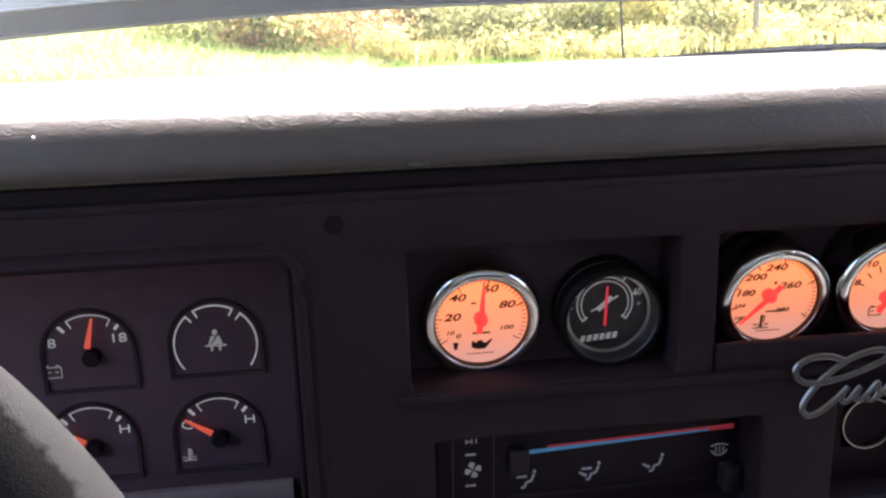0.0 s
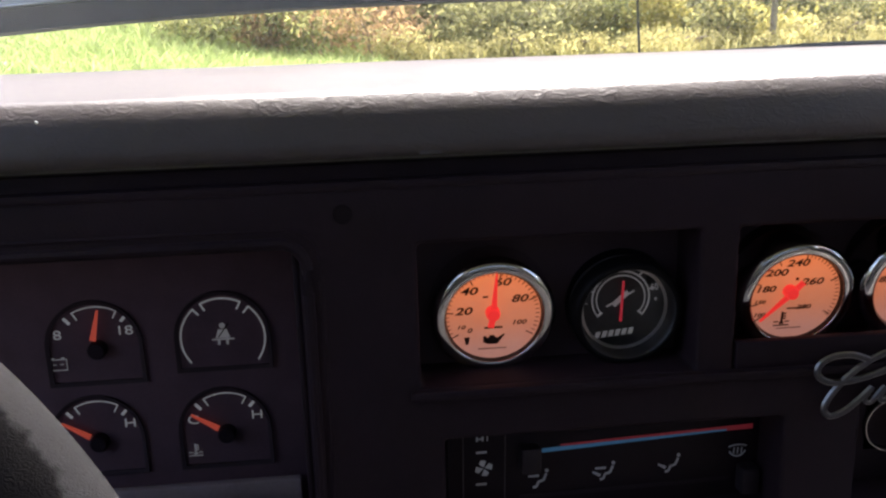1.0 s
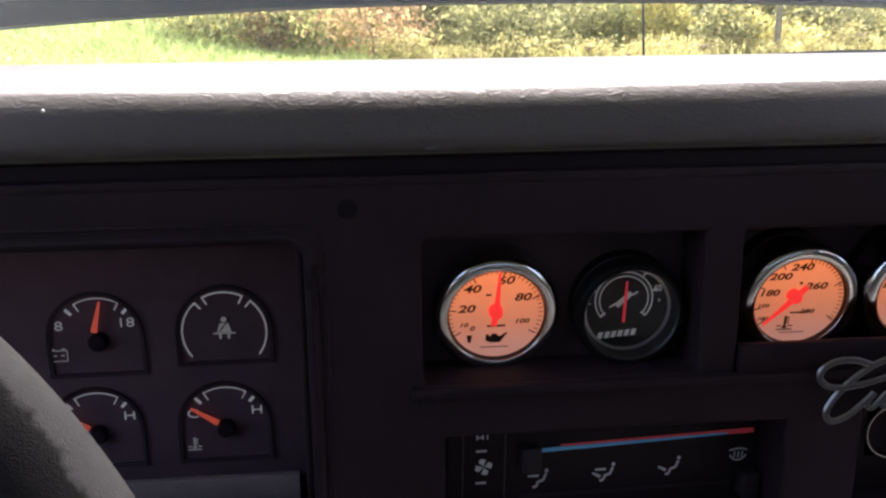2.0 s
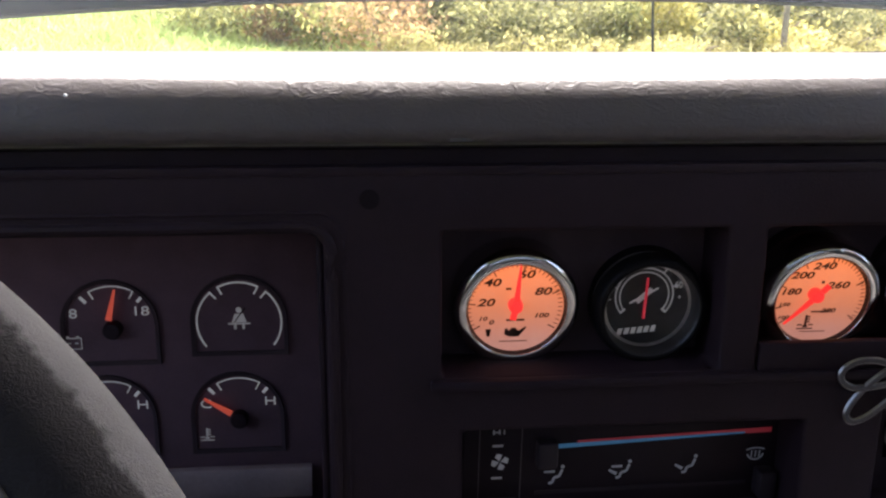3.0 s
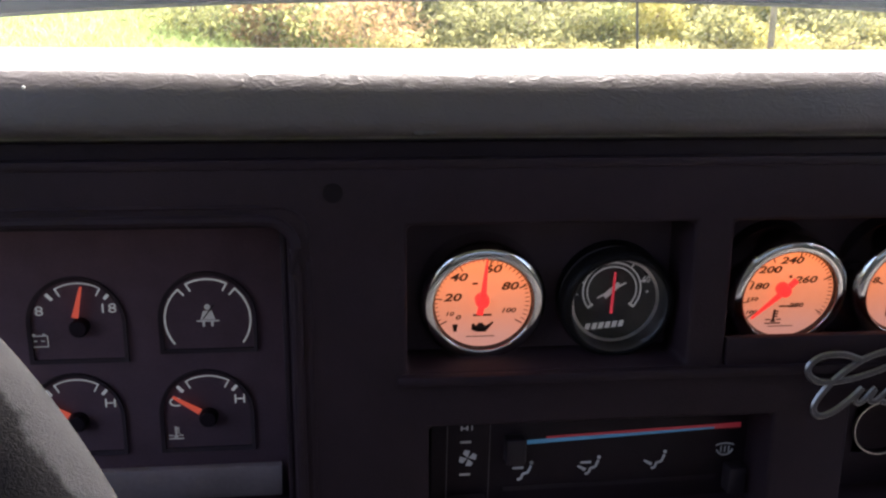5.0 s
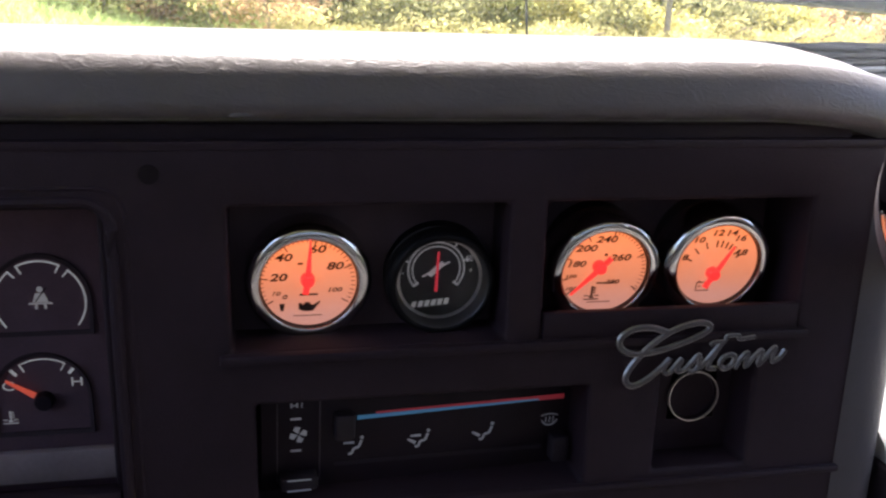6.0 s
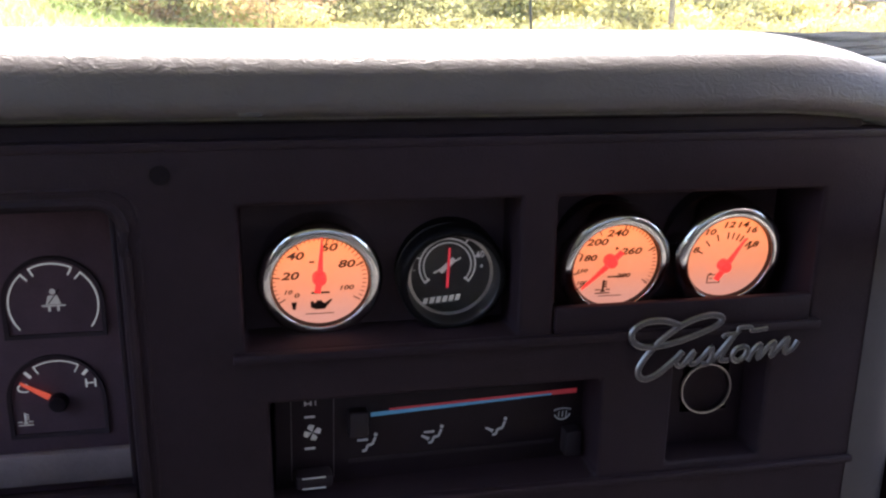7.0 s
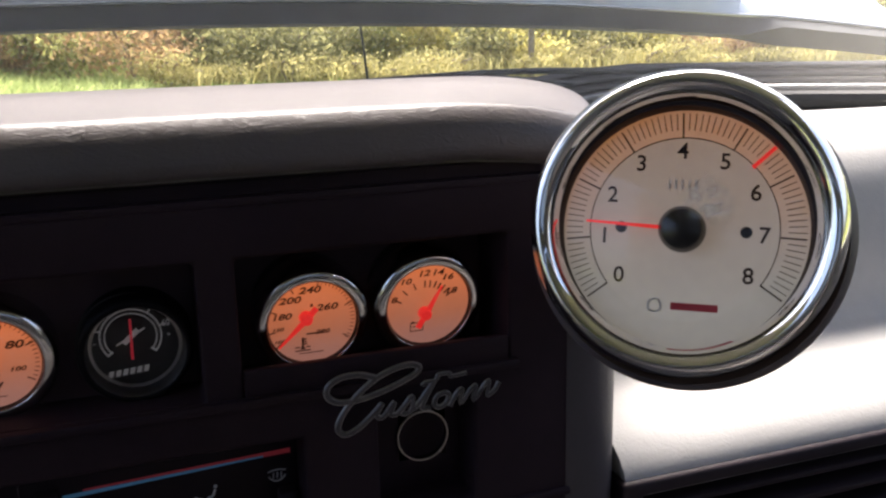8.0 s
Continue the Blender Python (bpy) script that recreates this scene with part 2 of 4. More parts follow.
M_REDBAR = glow_mat("red_print", (0.4, 0.03, 0.045), 0.018, (0.35, 0.035, 0.05))
M_BLUEBAR = glow_mat("blue_print", (0.05, 0.22, 0.42), 0.016, (0.08, 0.27, 0.46))
M_EMBLEM = mat("worn_chrome_emblem", (0.29, 0.28, 0.28), 0.34, 1.0, 0.25, 120)
M_DULL = mat("dull_chrome", (0.45, 0.43, 0.42), 0.35, 1.0, 0.2, 120)
M_INLAY = mat("dull_grey_inlay", (0.085, 0.078, 0.082), 0.45, 0.3, 0.3, 200)
# Lit grey outside and shaded dark inside are both put into the leather's colour.
M_LEATHER = leather_mat("grey_leather_painted_shade", (0.105, 0.096, 0.095), (0.013, 0.0095, 0.0105))
M_STITCH = mat("grey_thread", (0.09, 0.08, 0.08), 0.7, 0, 0.3, 200, 0.3, 900, 0.3)
M_GLASS = glass_mat("window_glass", mirror=0.3, haze=0.035)
# Unseen side and rear panes; tint added to hold down light in the cab.
M_TINT = glass_mat("tinted_glass", (0.85, 0.86, 0.86))
M_DARKTINT = glass_mat("dark_rear_glass", (0.42, 0.42, 0.42))
M_HOLE = mat("deep_black", (0.011, 0.0075, 0.009), 0.9, 0, 0.1, 50, spec=0.1)
M_LENS = glass_mat("gauge_lens", (0.97, 0.97, 0.97), 0.4)
M_TACHLENS = glass_mat("tach_lens", (0.97, 0.97, 0.97), 1.2)
M_PAINT = mat("silver_truck_paint", (0.27, 0.272, 0.28), 0.22, 0.35, 0.06, 4, 0, 100, 0.5, coat=1.0)
M_SEAL = mat("black_rubber", (0.025, 0.025, 0.026), 0.7, 0, 0.2, 40)
M_COWL = mat("weathered_grey_cowl", (0.05, 0.049, 0.052), 0.85, 0, 0.35, 25, 0.4, 300, 0.2)
M_HOODEDGE = mat("painted_hood_flange", (0.045, 0.046, 0.05), 0.7, 0, 0.2, 20, 0, 100, 0.2)
M_CLOTH = mat("grey_cloth", (0.16, 0.15, 0.146), 0.9, 0, 0.25, 60, 0.5, 600)
M_DOOR = mat("grey_door_trim", (0.235, 0.223, 0.218), 0.7, 0, 0.12, 20, 0.3, 500, 0.3)
M_HEATER = mat("satin_black_face", (0.0165, 0.0098, 0.013), 0.5, 0, 0.15, 60, 0.1, 900, 0.15)
M_LINER = mat("grey_headliner", (0.30, 0.285, 0.277), 0.95, 0, 0.15, 40, 0.4, 800)
M_GROUND = mat("dry_grass_soil", ((0.05, 0.06, 0.015), (0.13, 0.15, 0.035), (0.26, 0.25, 0.09)), 0.95, 0, 0.2, 0.8, 0.6, 20, 0.1)
M_GRASS = leaf_mat("green_grass", ((0.10, 0.175, 0.04), (0.20, 0.31, 0.08), (0.38, 0.44, 0.155)))
M_PALEGRASS = leaf_mat("pale_grass", ((0.14, 0.19, 0.055), (0.28, 0.34, 0.12), (0.45, 0.46, 0.21)))
M_STRAW = leaf_mat("straw_weeds", ((0.197, 0.18, 0.072), (0.405, 0.353, 0.141), (0.543, 0.474, 0.237)))
M_LEAF = leaf_mat("olive_leaves", ((0.089, 0.103, 0.053), (0.219, 0.219, 0.084), (0.447, 0.418, 0.153)))
M_LEAFY = leaf_mat("yellow_leaves", ((0.192, 0.177, 0.065), (0.408, 0.361, 0.111), (0.547, 0.485, 0.211)))
M_LEAFR = leaf_mat("rust_leaves", ((0.18, 0.12, 0.078), (0.373, 0.24, 0.125), (0.542, 0.397, 0.199)))
# Dark tone: some plants' own colour, with the shade behind the hedge put in.
M_LEAFD = leaf_mat("dark_leaves", ((0.094, 0.094, 0.05), (0.188, 0.181, 0.081), (0.325, 0.3, 0.125)))
M_REFLECTION = smear_mat("painted_reflection", (0.75, 0.73, 0.7), 0.013)
M_PAPER = mat("white_paper", (0.75, 0.74, 0.72), 0.8, 0, 0.08, 30)
M_BARK = mat("grey_bark", (0.19, 0.145, 0.11), 0.9, 0, 0.4, 9, 0.9, 40)


# ---- mesh helpers ----
def part(name, bm, material, parent=None, label="", smooth=True, angle=35):
    bmesh.ops.recalc_face_normals(bm, faces=bm.faces)
    me = bpy.data.meshes.new(name)
    bm.to_mesh(me)
    bm.free()
    me.materials.append(material)
    if smooth:
        me.shade_smooth()
        me.set_sharp_from_angle(angle=radians(angle))
    ob = new(name, me)
    if parent:
        ob.parent = parent
    if label:
        ob["label"] = label
    return ob


def thing(name, label, category, m=None, group="", kind=""):
    ob = new(name)
    ob.empty_display_size = 0.02
    if m is not None:
        ob.matrix_world = m
    return tagged(ob, label, category, group, kind)


def join(*bms):
    out = bms[0]
    for b in bms[1:]:
        me = bpy.data.meshes.new("tmp")
        b.to_mesh(me)
        b.free()
        out.from_mesh(me)
        bpy.data.meshes.remove(me)
    return out


def box(x0, x1, y0, y1, z0, z1, bev=0.0, seg=2):
    bm = bmesh.new()
    bmesh.ops.create_cube(bm, size=1)
    for v in bm.verts:
        v.co = ((x0 + x1) / 2 + v.co.x * (x1 - x0), (y0 + y1) / 2 + v.co.y * (y1 - y0), (z0 + z1) / 2 + v.co.z * (z1 - z0))
    if bev:
        bmesh.ops.bevel(bm, geom=bm.edges[:], offset=bev, segments=seg, affect="EDGES", profile=0.5)
    return bm


def lathe(profile, seg=64, closed=False):
    """Turns (radius, height) points round the local z axis."""
    bm = bmesh.new()
    rings = [[bm.verts.new((r * math.cos(2 * math.pi * i / seg), r * math.sin(2 * math.pi * i / seg), z)) for i in range(seg)] if r > 1e-6 else [bm.verts.new((0, 0, z))] for r, z in profile]
    pairs = list(zip(rings, rings[1:])) + ([(rings[-1], rings[0])] if closed else [])
    for a, b in pairs:
        for i in range(seg):
            j = (i + 1) % seg
            if len(a) == 1 and len(b) == 1:
                continue
            if len(a) == 1:
                bm.faces.new((a[0], b[i], b[j]))
            elif len(b) == 1:
                bm.faces.new((a[i], a[j], b[0]))
            else:
                bm.faces.new((a[i], a[j], b[j], b[i]))
    return bm


def prism(points, z0, z1):
    bm = bmesh.new()
    lo = [bm.verts.new((x, y, z0)) for x, y in points]
    hi = [bm.verts.new((x, y, z1)) for x, y in points]
    bm.faces.new(lo[::-1])
    bm.faces.new(hi)
    for i in range(len(points)):
        j = (i + 1) % len(points)
        bm.faces.new((lo[i], lo[j], hi[j], hi[i]))
    return bm


def arc(r0, r1, a0, a1, z0, z1, n=24, cx=0.0, cy=0.0):
    pts = [(cx + r1 * math.cos(radians(a0 + (a1 - a0) * i / n)), cy + r1 * math.sin(radians(a0 + (a1 - a0) * i / n))) for i in range(n + 1)]
    pts += [(cx + r0 * math.cos(radians(a1 + (a0 - a1) * i / n)), cy + r0 * math.sin(radians(a1 + (a0 - a1) * i / n))) for i in range(n + 1)]
    bm = bmesh.new()
    n2 = len(pts)
    lo = [bm.verts.new((x, y, z0)) for x, y in pts]
    hi = [bm.verts.new((x, y, z1)) for x, y in pts]
    for i in range(n):
        j = n2 - 1 - i
        bm.faces.new((hi[i], hi[i + 1], hi[j - 1], hi[j]))
    for i in range(n2):
        j = (i + 1) % n2
        bm.faces.new((lo[i], lo[j], hi[j], hi[i]))
    return bm


def bar(x0, y0, x1, y1, w0, w1, z0, z1):
    d = Vector((x1 - x0, y1 - y0)).normalized()
    s = Vector((-d.y, d.x))
    a, b = Vector((x0, y0)), Vector((x1, y1))
    return prism([tuple(a - s * w0 / 2), tuple(b - s * w1 / 2), tuple(b + s * w1 / 2), tuple(a + s * w0 / 2)], z0, z1)


def ticks(r0, r1, angles, w, z0, z1):
    return join(*[bar(r0 * math.cos(radians(a)), r0 * math.sin(radians(a)), r1 * math.cos(radians(a)), r1 * math.sin(radians(a)), w, w, z0, z1) for a in angles])


def text(body, size, cx, cy, z0, depth=0.0003, shear=0.0, wide=1.0, turn=0.0, bold=0.0):
    """Letters in the built-in font, centred at (cx, cy)."""
    cu = bpy.data.curves.new("letters", "FONT")
    cu.body, cu.size, cu.align_x, cu.align_y, cu.shear, cu.extrude, cu.resolution_u = body, size, "CENTER", "CENTER", shear, depth / 2, 3
    cu.offset = bold * size
    ob = new("letters", cu)
    bpy.context.view_layer.update()
    me = bpy.data.meshes.new_from_object(ob.evaluated_get(bpy.context.evaluated_depsgraph_get()))
    bm = bmesh.new()
    bm.from_mesh(me)
    bpy.data.objects.remove(ob)
    bpy.data.meshes.remove(me)
    m = Matrix.Translation((cx, cy, z0 + depth / 2)) @ Matrix.Rotation(radians(turn), 4, "Z") @ Matrix.Diagonal((wide, 1, 1, 1))
    bmesh.ops.transform(bm, matrix=m, verts=bm.verts)
    return bm


def spline(points, n=6):
    p = [Vector(q) for q in points]
    p = [p[0] * 2 - p[1]] + p + [p[-1] * 2 - p[-2]]
    out = []
    for i in range(1, len(p) - 2):
        for k in range(n):
            t = k / n
            out.append(0.5 * (2 * p[i] + (p[i + 1] - p[i - 1]) * t + (2 * p[i - 1] - 5 * p[i] + 4 * p[i + 1] - p[i + 2]) * t * t + (3 * p[i] - p[i - 1] - 3 * p[i + 1] + p[i + 2]) * t ** 3))
    out.append(p[-2])
    return out


def tube(points, radii, seg=10, flat=1.0):
    """A round or flattened tube along points; radii one number or one per point."""
    bm = bmesh.new()
    rings = []
    up = Vector((0, 0, 1))
    for i, p in enumerate(points):
        d = (points[min(i + 1, len(points) - 1)] - points[max(i - 1, 0)]).normalized()
        s = d.cross(up)
        s = s.normalized() if s.length > 1e-4 else Vector((1, 0, 0))
        u = s.cross(d).normalized()
        r = radii if isinstance(radii, float) else radii[i]
        rings.append([bm.verts.new(p + s * (r * math.cos(2 * math.pi * k / seg)) + u * (r * flat * math.sin(2 * math.pi * k / seg))) for k in range(seg)])
    for a, b in zip(rings, rings[1:]):
        for k in range(seg):
            j = (k + 1) % seg
            bm.faces.new((a[k], a[j], b[j], b[k]))
    bm.faces.new(rings[0][::-1])
    bm.faces.new(rings[-1])
    return bm


def sweep_x(profile, stations):
    """Sweeps a (y, z) outline along x; each station is x and a map of the outline's points."""
    bm = bmesh.new()
    rows = [[bm.verts.new((x, *f(y, z))) for y, z in profile] for x, f in stations]
    for a, b in zip(rows, rows[1:]):
        for i in range(len(profile) - 1):
            bm.faces.new((a[i], a[i + 1], b[i + 1], b[i]))
    for row in (rows[0], rows[-1]):
        bm.faces.new(row)
    return bm


def holed_plate(x0, x1, z0, z1, y0, y1, holes, bev=0.002):
    """A plate with its face at y0, its back at y1 and rectangular holes through it, their front edges rounded."""
    xs = sorted({x0, x1, *[h[0] for h in holes], *[h[1] for h in holes]})
    zs = sorted({z0, z1, *[h[2] for h in holes], *[h[3] for h in holes]})
    solid = lambda i, j: 0 <= i < len(xs) - 1 and 0 <= j < len(zs) - 1 and not any(h[0] <= (xs[i] + xs[i + 1]) / 2 <= h[1] and h[2] <= (zs[j] + zs[j + 1]) / 2 <= h[3] for h in holes)
    bm = bmesh.new()
    vs = {}

    def v(i, j, y):
        if (i, j, y) not in vs:
            vs[(i, j, y)] = bm.verts.new((xs[i], y, zs[j]))
        return vs[(i, j, y)]

    for i in range(len(xs) - 1):
        for j in range(len(zs) - 1):
            if not solid(i, j):
                continue
            bm.faces.new((v(i, j, y0), v(i + 1, j, y0), v(i + 1, j + 1, y0), v(i, j + 1, y0)))
            for di, dj, p, q in ((-1, 0, (i, j), (i, j + 1)), (1, 0, (i + 1, j), (i + 1, j + 1)), (0, -1, (i, j), (i + 1, j)), (0, 1, (i, j + 1), (i + 1, j + 1))):
                if not solid(i + di, j + dj):
                    bm.faces.new((v(*p, y0), v(*q, y0), v(*q, y1), v(*p, y1)))
    bmesh.ops.recalc_face_normals(bm, faces=bm.faces)
    edges = [e for e in bm.edges if len(e.link_faces) == 2 and abs(e.verts[0].co.y - y0) < 1e-6 and abs(e.verts[1].co.y - y0) < 1e-6 and abs(e.link_faces[0].normal.y - e.link_faces[1].normal.y) > 0.5]
    edges += [e for e in bm.edges if len(e.link_faces) == 2 and abs(e.verts[0].co.y - e.verts[1].co.y) > 1e-6 and e.link_faces[0].normal.dot(e.link_faces[1].normal) < 0.5]
    bmesh.ops.bevel(bm, geom=edges, offset=bev, segments=3, affect="EDGES", profile=0.5)
    return bm


def tray(x0, x1, z0, z1, y0, y1):
    """An open box behind an opening: four walls and a back."""
    bm = box(x0, x1, y0, y1, z0, z1)
    bmesh.ops.delete(bm, geom=[f for f in bm.faces if f.calc_center_median().y < y0 + 1e-6], context="FACES_ONLY")
    return bm


# ---- dashboard ----
CX, HALF = 0.13, 0.88


def glass_foot(x):
    """How far ahead the windshield's lower edge lies, across the cab."""
    return 0.64 - 0.30 * abs((x - CX) / HALF) ** 2.5


dashboard = thing("dashboard", "black and charcoal plastic truck dashboard with padded vinyl top", "dashboard")

X_DROOP, X_END = 0.21, 0.322  # where the pad's end begins to round down, and where it stops
PAD = [(0.50, 1.307), (0.50, 1.33), (0.40, 1.345), (0.30, 1.352), (0.20, 1.357), (0.10, 1.3575), (0.02, 1.3567), (-0.006, 1.3560), (-0.0118, 1.3554)]
for k in range(21):  # the face rolls slowly forward, then quickly under
    turn, step = (radians(36 + 47 * k / 11), 0.00195) if k < 12 else (radians(88 + 10 * (k - 12)), 0.00125)
    PAD.append((PAD[-1][0] - math.cos(turn) * step, PAD[-1][1] - math.sin(turn) * step))
PAD += [(-0.010, 1.3262), (-0.006, 1.3258), (-0.006, 1.307)]


def pad_row(bm, x, d, lean):
    """One cross-section of the pad, sunk by d; lean carries its far side towards the passenger."""
    return [bm.verts.new((x + lean * min(max(y, 0.0), 0.2), y + d * 0.5 if y < 0.1 else y, z - d)) for y, z in PAD]


bm = bmesh.new()
rows = [pad_row(bm, x, 0.0, 0.0) for x in (-0.68, -0.5, -0.25, 0.0, 0.12)] + [pad_row(bm, X_DROOP, 0.0, 0.45)]
for k in range(1, 15):
    f = math.pi / 2 * k / 14
    rows.append(pad_row(bm, X_DROOP + (X_END - X_DROOP) * math.sin(f), 0.028 * (1 - math.cos(f)), 0.45))
for a, b in zip(rows, rows[1:]):
    for i in range(len(PAD) - 1):
        bm.faces.new((a[i], a[i + 1], b[i + 1], b[i]))
for row in (rows[0], rows[-1]):
    bm.faces.new(row)
part("top_pad", bm, M_PAD, dashboard, "charcoal grained vinyl pad with a rounded front edge", angle=60)
part("pad_rail", box(-0.68, 0.272, -0.0100, -0.0063, 1.3070, 1.3252, 0.0012), M_PANEL, dashboard, "black plastic rail under the pad")

bm = bmesh.new()
bmesh.ops.create_icosphere(bm, subdivisions=2, radius=1.0)
bmesh.ops.transform(bm, matrix=Matrix.Translation((-0.0265, -0.0213, 1.3302)) @ Matrix.Diagonal((0.0055, 0.0012, 0.0014, 1)), verts=bm.verts)
part("scuff", bm, M_STITCH, dashboard, "pale scuff on the pad")

CLUSTER = (-0.66, -0.085, 1.102, 1.290)
LBOX = (-0.034, 0.094, 1.2225, 1.290)
RBOX = (0.112, 0.249, 1.2225, 1.290)
HVAC = (-0.024, 0.139, 1.1415, 1.196)
POCKET = (0.177, 0.229, 1.146, 1.206)
FACE = -0.020
part("panel", holed_plate(-0.70, 0.286, 0.90, 1.3185, FACE, 0.03, [CLUSTER, LBOX, RBOX, HVAC, POCKET], 0.0025), M_PANEL, dashboard, "black grained plastic bezel with openings")
corner = [(0.2825, FACE - 0.0004), (0.286, FACE - 0.0004)] + [(0.286 + 0.040 * math.sin(radians(a)), FACE + 0.03 - 0.03 * math.cos(radians(a))) for a in range(10, 91, 10)] + [(0.326, 0.40)]
bm = bmesh.new()
rows = [[bm.verts.new((x, y, z)) for x, y in corner] for z in (0.90, 1.306)]
for i in range(len(corner) - 1):
    bm.faces.new((rows[0][i], rows[0][i + 1], rows[1][i + 1], rows[1][i]))
part("panel_side", bm, M_SIDE, dashboard, "rounded dark side of the bezel", angle=60)
part("cluster_recess", tray(CLUSTER[0], CLUSTER[1], CLUSTER[2] - 0.007, CLUSTER[3], 0.03, 0.099), M_PLATE, dashboard)
part("cluster_shelf", box(-0.66, -0.0855, 0.03, 0.094, 1.085, 1.10), M_PANEL, dashboard)
part("cluster_sill", box(-0.6595, -0.0852, FACE - 0.0006, FACE + 0.008, 1.098, 1.1575, 0.0018), M_PANEL, dashboard, "thin black sill below the cluster")
part("left_gauge_plate", tray(LBOX[0], LBOX[1], LBOX[2], LBOX[3], 0.029, 0.031), M_RECESS, dashboard)
part("right_gauge_plate", tray(RBOX[0], RBOX[1], RBOX[2], RBOX[3], 0.029, 0.039), M_RECESS, dashboard)
part("left_gauge_board", box(LBOX[0] + 0.0003, LBOX[1] - 0.0003, 0.0095, 0.0125, LBOX[2] + 0.0003, LBOX[3] - 0.0003), M_ARCH, dashboard)
part("right_gauge_board", box(RBOX[0] + 0.0003, RBOX[1] - 0.0003, 0.0215, 0.0245, RBOX[2] + 0.0003, RBOX[3] - 0.0003), M_ARCH, dashboard)
part("control_recess", tray(HVAC[0], HVAC[1], HVAC[2], HVAC[3], 0.029, 0.04), M_PLATE, dashboard)
part("pocket_recess", tray(POCKET[0], POCKET[1], POCKET[2], POCKET[3], 0.0295, 0.05), M_RECESS, dashboard)
part("lip", box(-0.039, 0.254, FACE - 0.004, FACE + 0.002, 1.2175, 1.2222, 0.0012), M_PANEL, dashboard, "narrow raised plastic ledge")
part("gauge_ledge", box(0.1125, 0.2485, FACE - 0.001, FACE + 0.004, 1.2215, 1.2355, 0.001), M_PANEL, dashboard, "black strip across the gauge opening")
part("lower_rib", box(-0.03, 0.285, FACE - 0.003, FACE + 0.002, 1.1375, 1.1415, 0.0012), M_PANEL, dashboard)
part("crease", box(-0.70, 0.286, FACE - 0.0006, FACE + 0.004, 1.3150, 1.3189, 0.0005), M_PANEL, dashboard)
part("cluster_cheek", box(-0.0885, -0.0853, -0.012, 0.0855, 1.1025, 1.2895, 0.0012), M_PANEL, dashboard)
RAIL = [(-0.0815, 1.145), (-0.0815, 1.20), (-0.0815, 1.27)] + [(-0.0935 + 0.012 * math.cos(radians(a)), 1.2815 + 0.012 * math.sin(radians(a))) for a in range(0, 91, 15)] + [(-0.12, 1.2935), (-0.40, 1.2935), (-0.66, 1.2935)]
for name, off, w in (("cluster_frame", 0.0, 0.0027), ("frame_groove", 0.0058, 0.0012)):
    part(name, tube([Vector((x + off, FACE + 0.0006, z + off)) for x, z in RAIL], w, 10), M_PANEL, dashboard)
# A black disc on the plate stands in for the hole's dark inside.
hole = lathe([(0.0044, -0.001), (0.0042, 0.0004), (0.0035, 0.0003), (0.0, 0.0002)], 32)
bmesh.ops.transform(hole, matrix=pose(-0.065, FACE, 1.305, 90), verts=hole.verts)
part("screw_hole", hole, M_HOLE, dashboard, "small dark round screw hole")

SIDE = [(0.60, 1.18), (0.60, 1.282), (0.42, 1.290), (0.25, 1.308), (0.19, 1.3090), (0.165, 1.305), (0.146, 1.297), (0.131, 1.284), (0.120, 1.266), (0.113, 1.242), (0.106, 1.205), (0.101, 1.178), (0.096, 1.168), (0.086, 1.1605), (0.06, 1.1555), (0.030, 1.1535), (0.014, 1.1515), (0.004, 1.1475), (-0.004, 1.142), (-0.010, 1.135), (-0.013, 1.127), (-0.012, 1.120), (0.0, 1.116), (0.05, 1.114), (0.05, 0.9)]
part("passenger_pad", sweep_x(SIDE, [(x, lambda y, z, x=x: (min(y, glass_foot(x) - 0.03), z)) for x in (0.3265, 0.4, 0.5, 0.6, 0.7, 0.8, 0.9, 0.97)]), M_GREY, dashboard, "light grey vinyl with an open tray ledge", angle=60)
crumb = thing("crumb", "small white crumb lying on the vinyl pad", "crumb", pose(-0.185, -0.0198, 1.3488))
bm = bmesh.new()
bmesh.ops.create_icosphere(bm, subdivisions=2, radius=0.0007)
for v in bm.verts:
    v.co *= 1 + 0.5 * noise.noise(v.co * 900)
part("speck", bm, M_PAPER, crumb)
vent = thing("air_vent", "black plastic dash vent with horizontal slats", "air vent")
part("surround", holed_plate(0.3235, 0.66, 1.00, 1.131, -0.0155, 0.03, [(0.337, 0.645, 1.012, 1.121)], 0.003), M_RECESS, vent)
part("back", box(0.338, 0.644, 0.03, 0.045, 1.0125, 1.1205), M_HOLE, vent)
for k in range(6):
    part("slat", box(0.3372, 0.6448, -0.010, 0.018, 1.022 + k * 0.017, 1.026 + k * 0.017, 0.0008), M_RECESS, vent)

# ---- instrument cluster ----
CF = 0.088
cluster = thing("instrument_cluster", "black factory gauge cluster with thin white markings", "gauge cluster", pose(0, CF, 0, 90))
part("face", box(-0.64, -0.0857, 1.101, 1.285, -0.004, 0.0, 0.0005), M_CLUSTER, cluster)
part("trim_strip", box(-0.64, -0.1, 1.108, 1.127, 0.0, 0.006, 0.001), M_STRIP, cluster, "dark grey strip")


def pocket(cx, cy, w, bottom, name):
    """The raised black arch round one small dial."""
    r = w
    pts = [(cx + r * math.cos(radians(a)), cy + r * math.sin(radians(a))) for a in range(0, 181, 10)]
    outer = [(cx + r, bottom)] + pts + [(cx - r, bottom)]
    r2 = w - 0.0022
    inner = [(cx + r2, bottom + 0.002)] + [(cx + r2 * math.cos(radians(a)), cy + r2 * math.sin(radians(a))) for a in range(0, 181, 10)] + [(cx - r2, bottom + 0.002)]
    bm = bmesh.new()
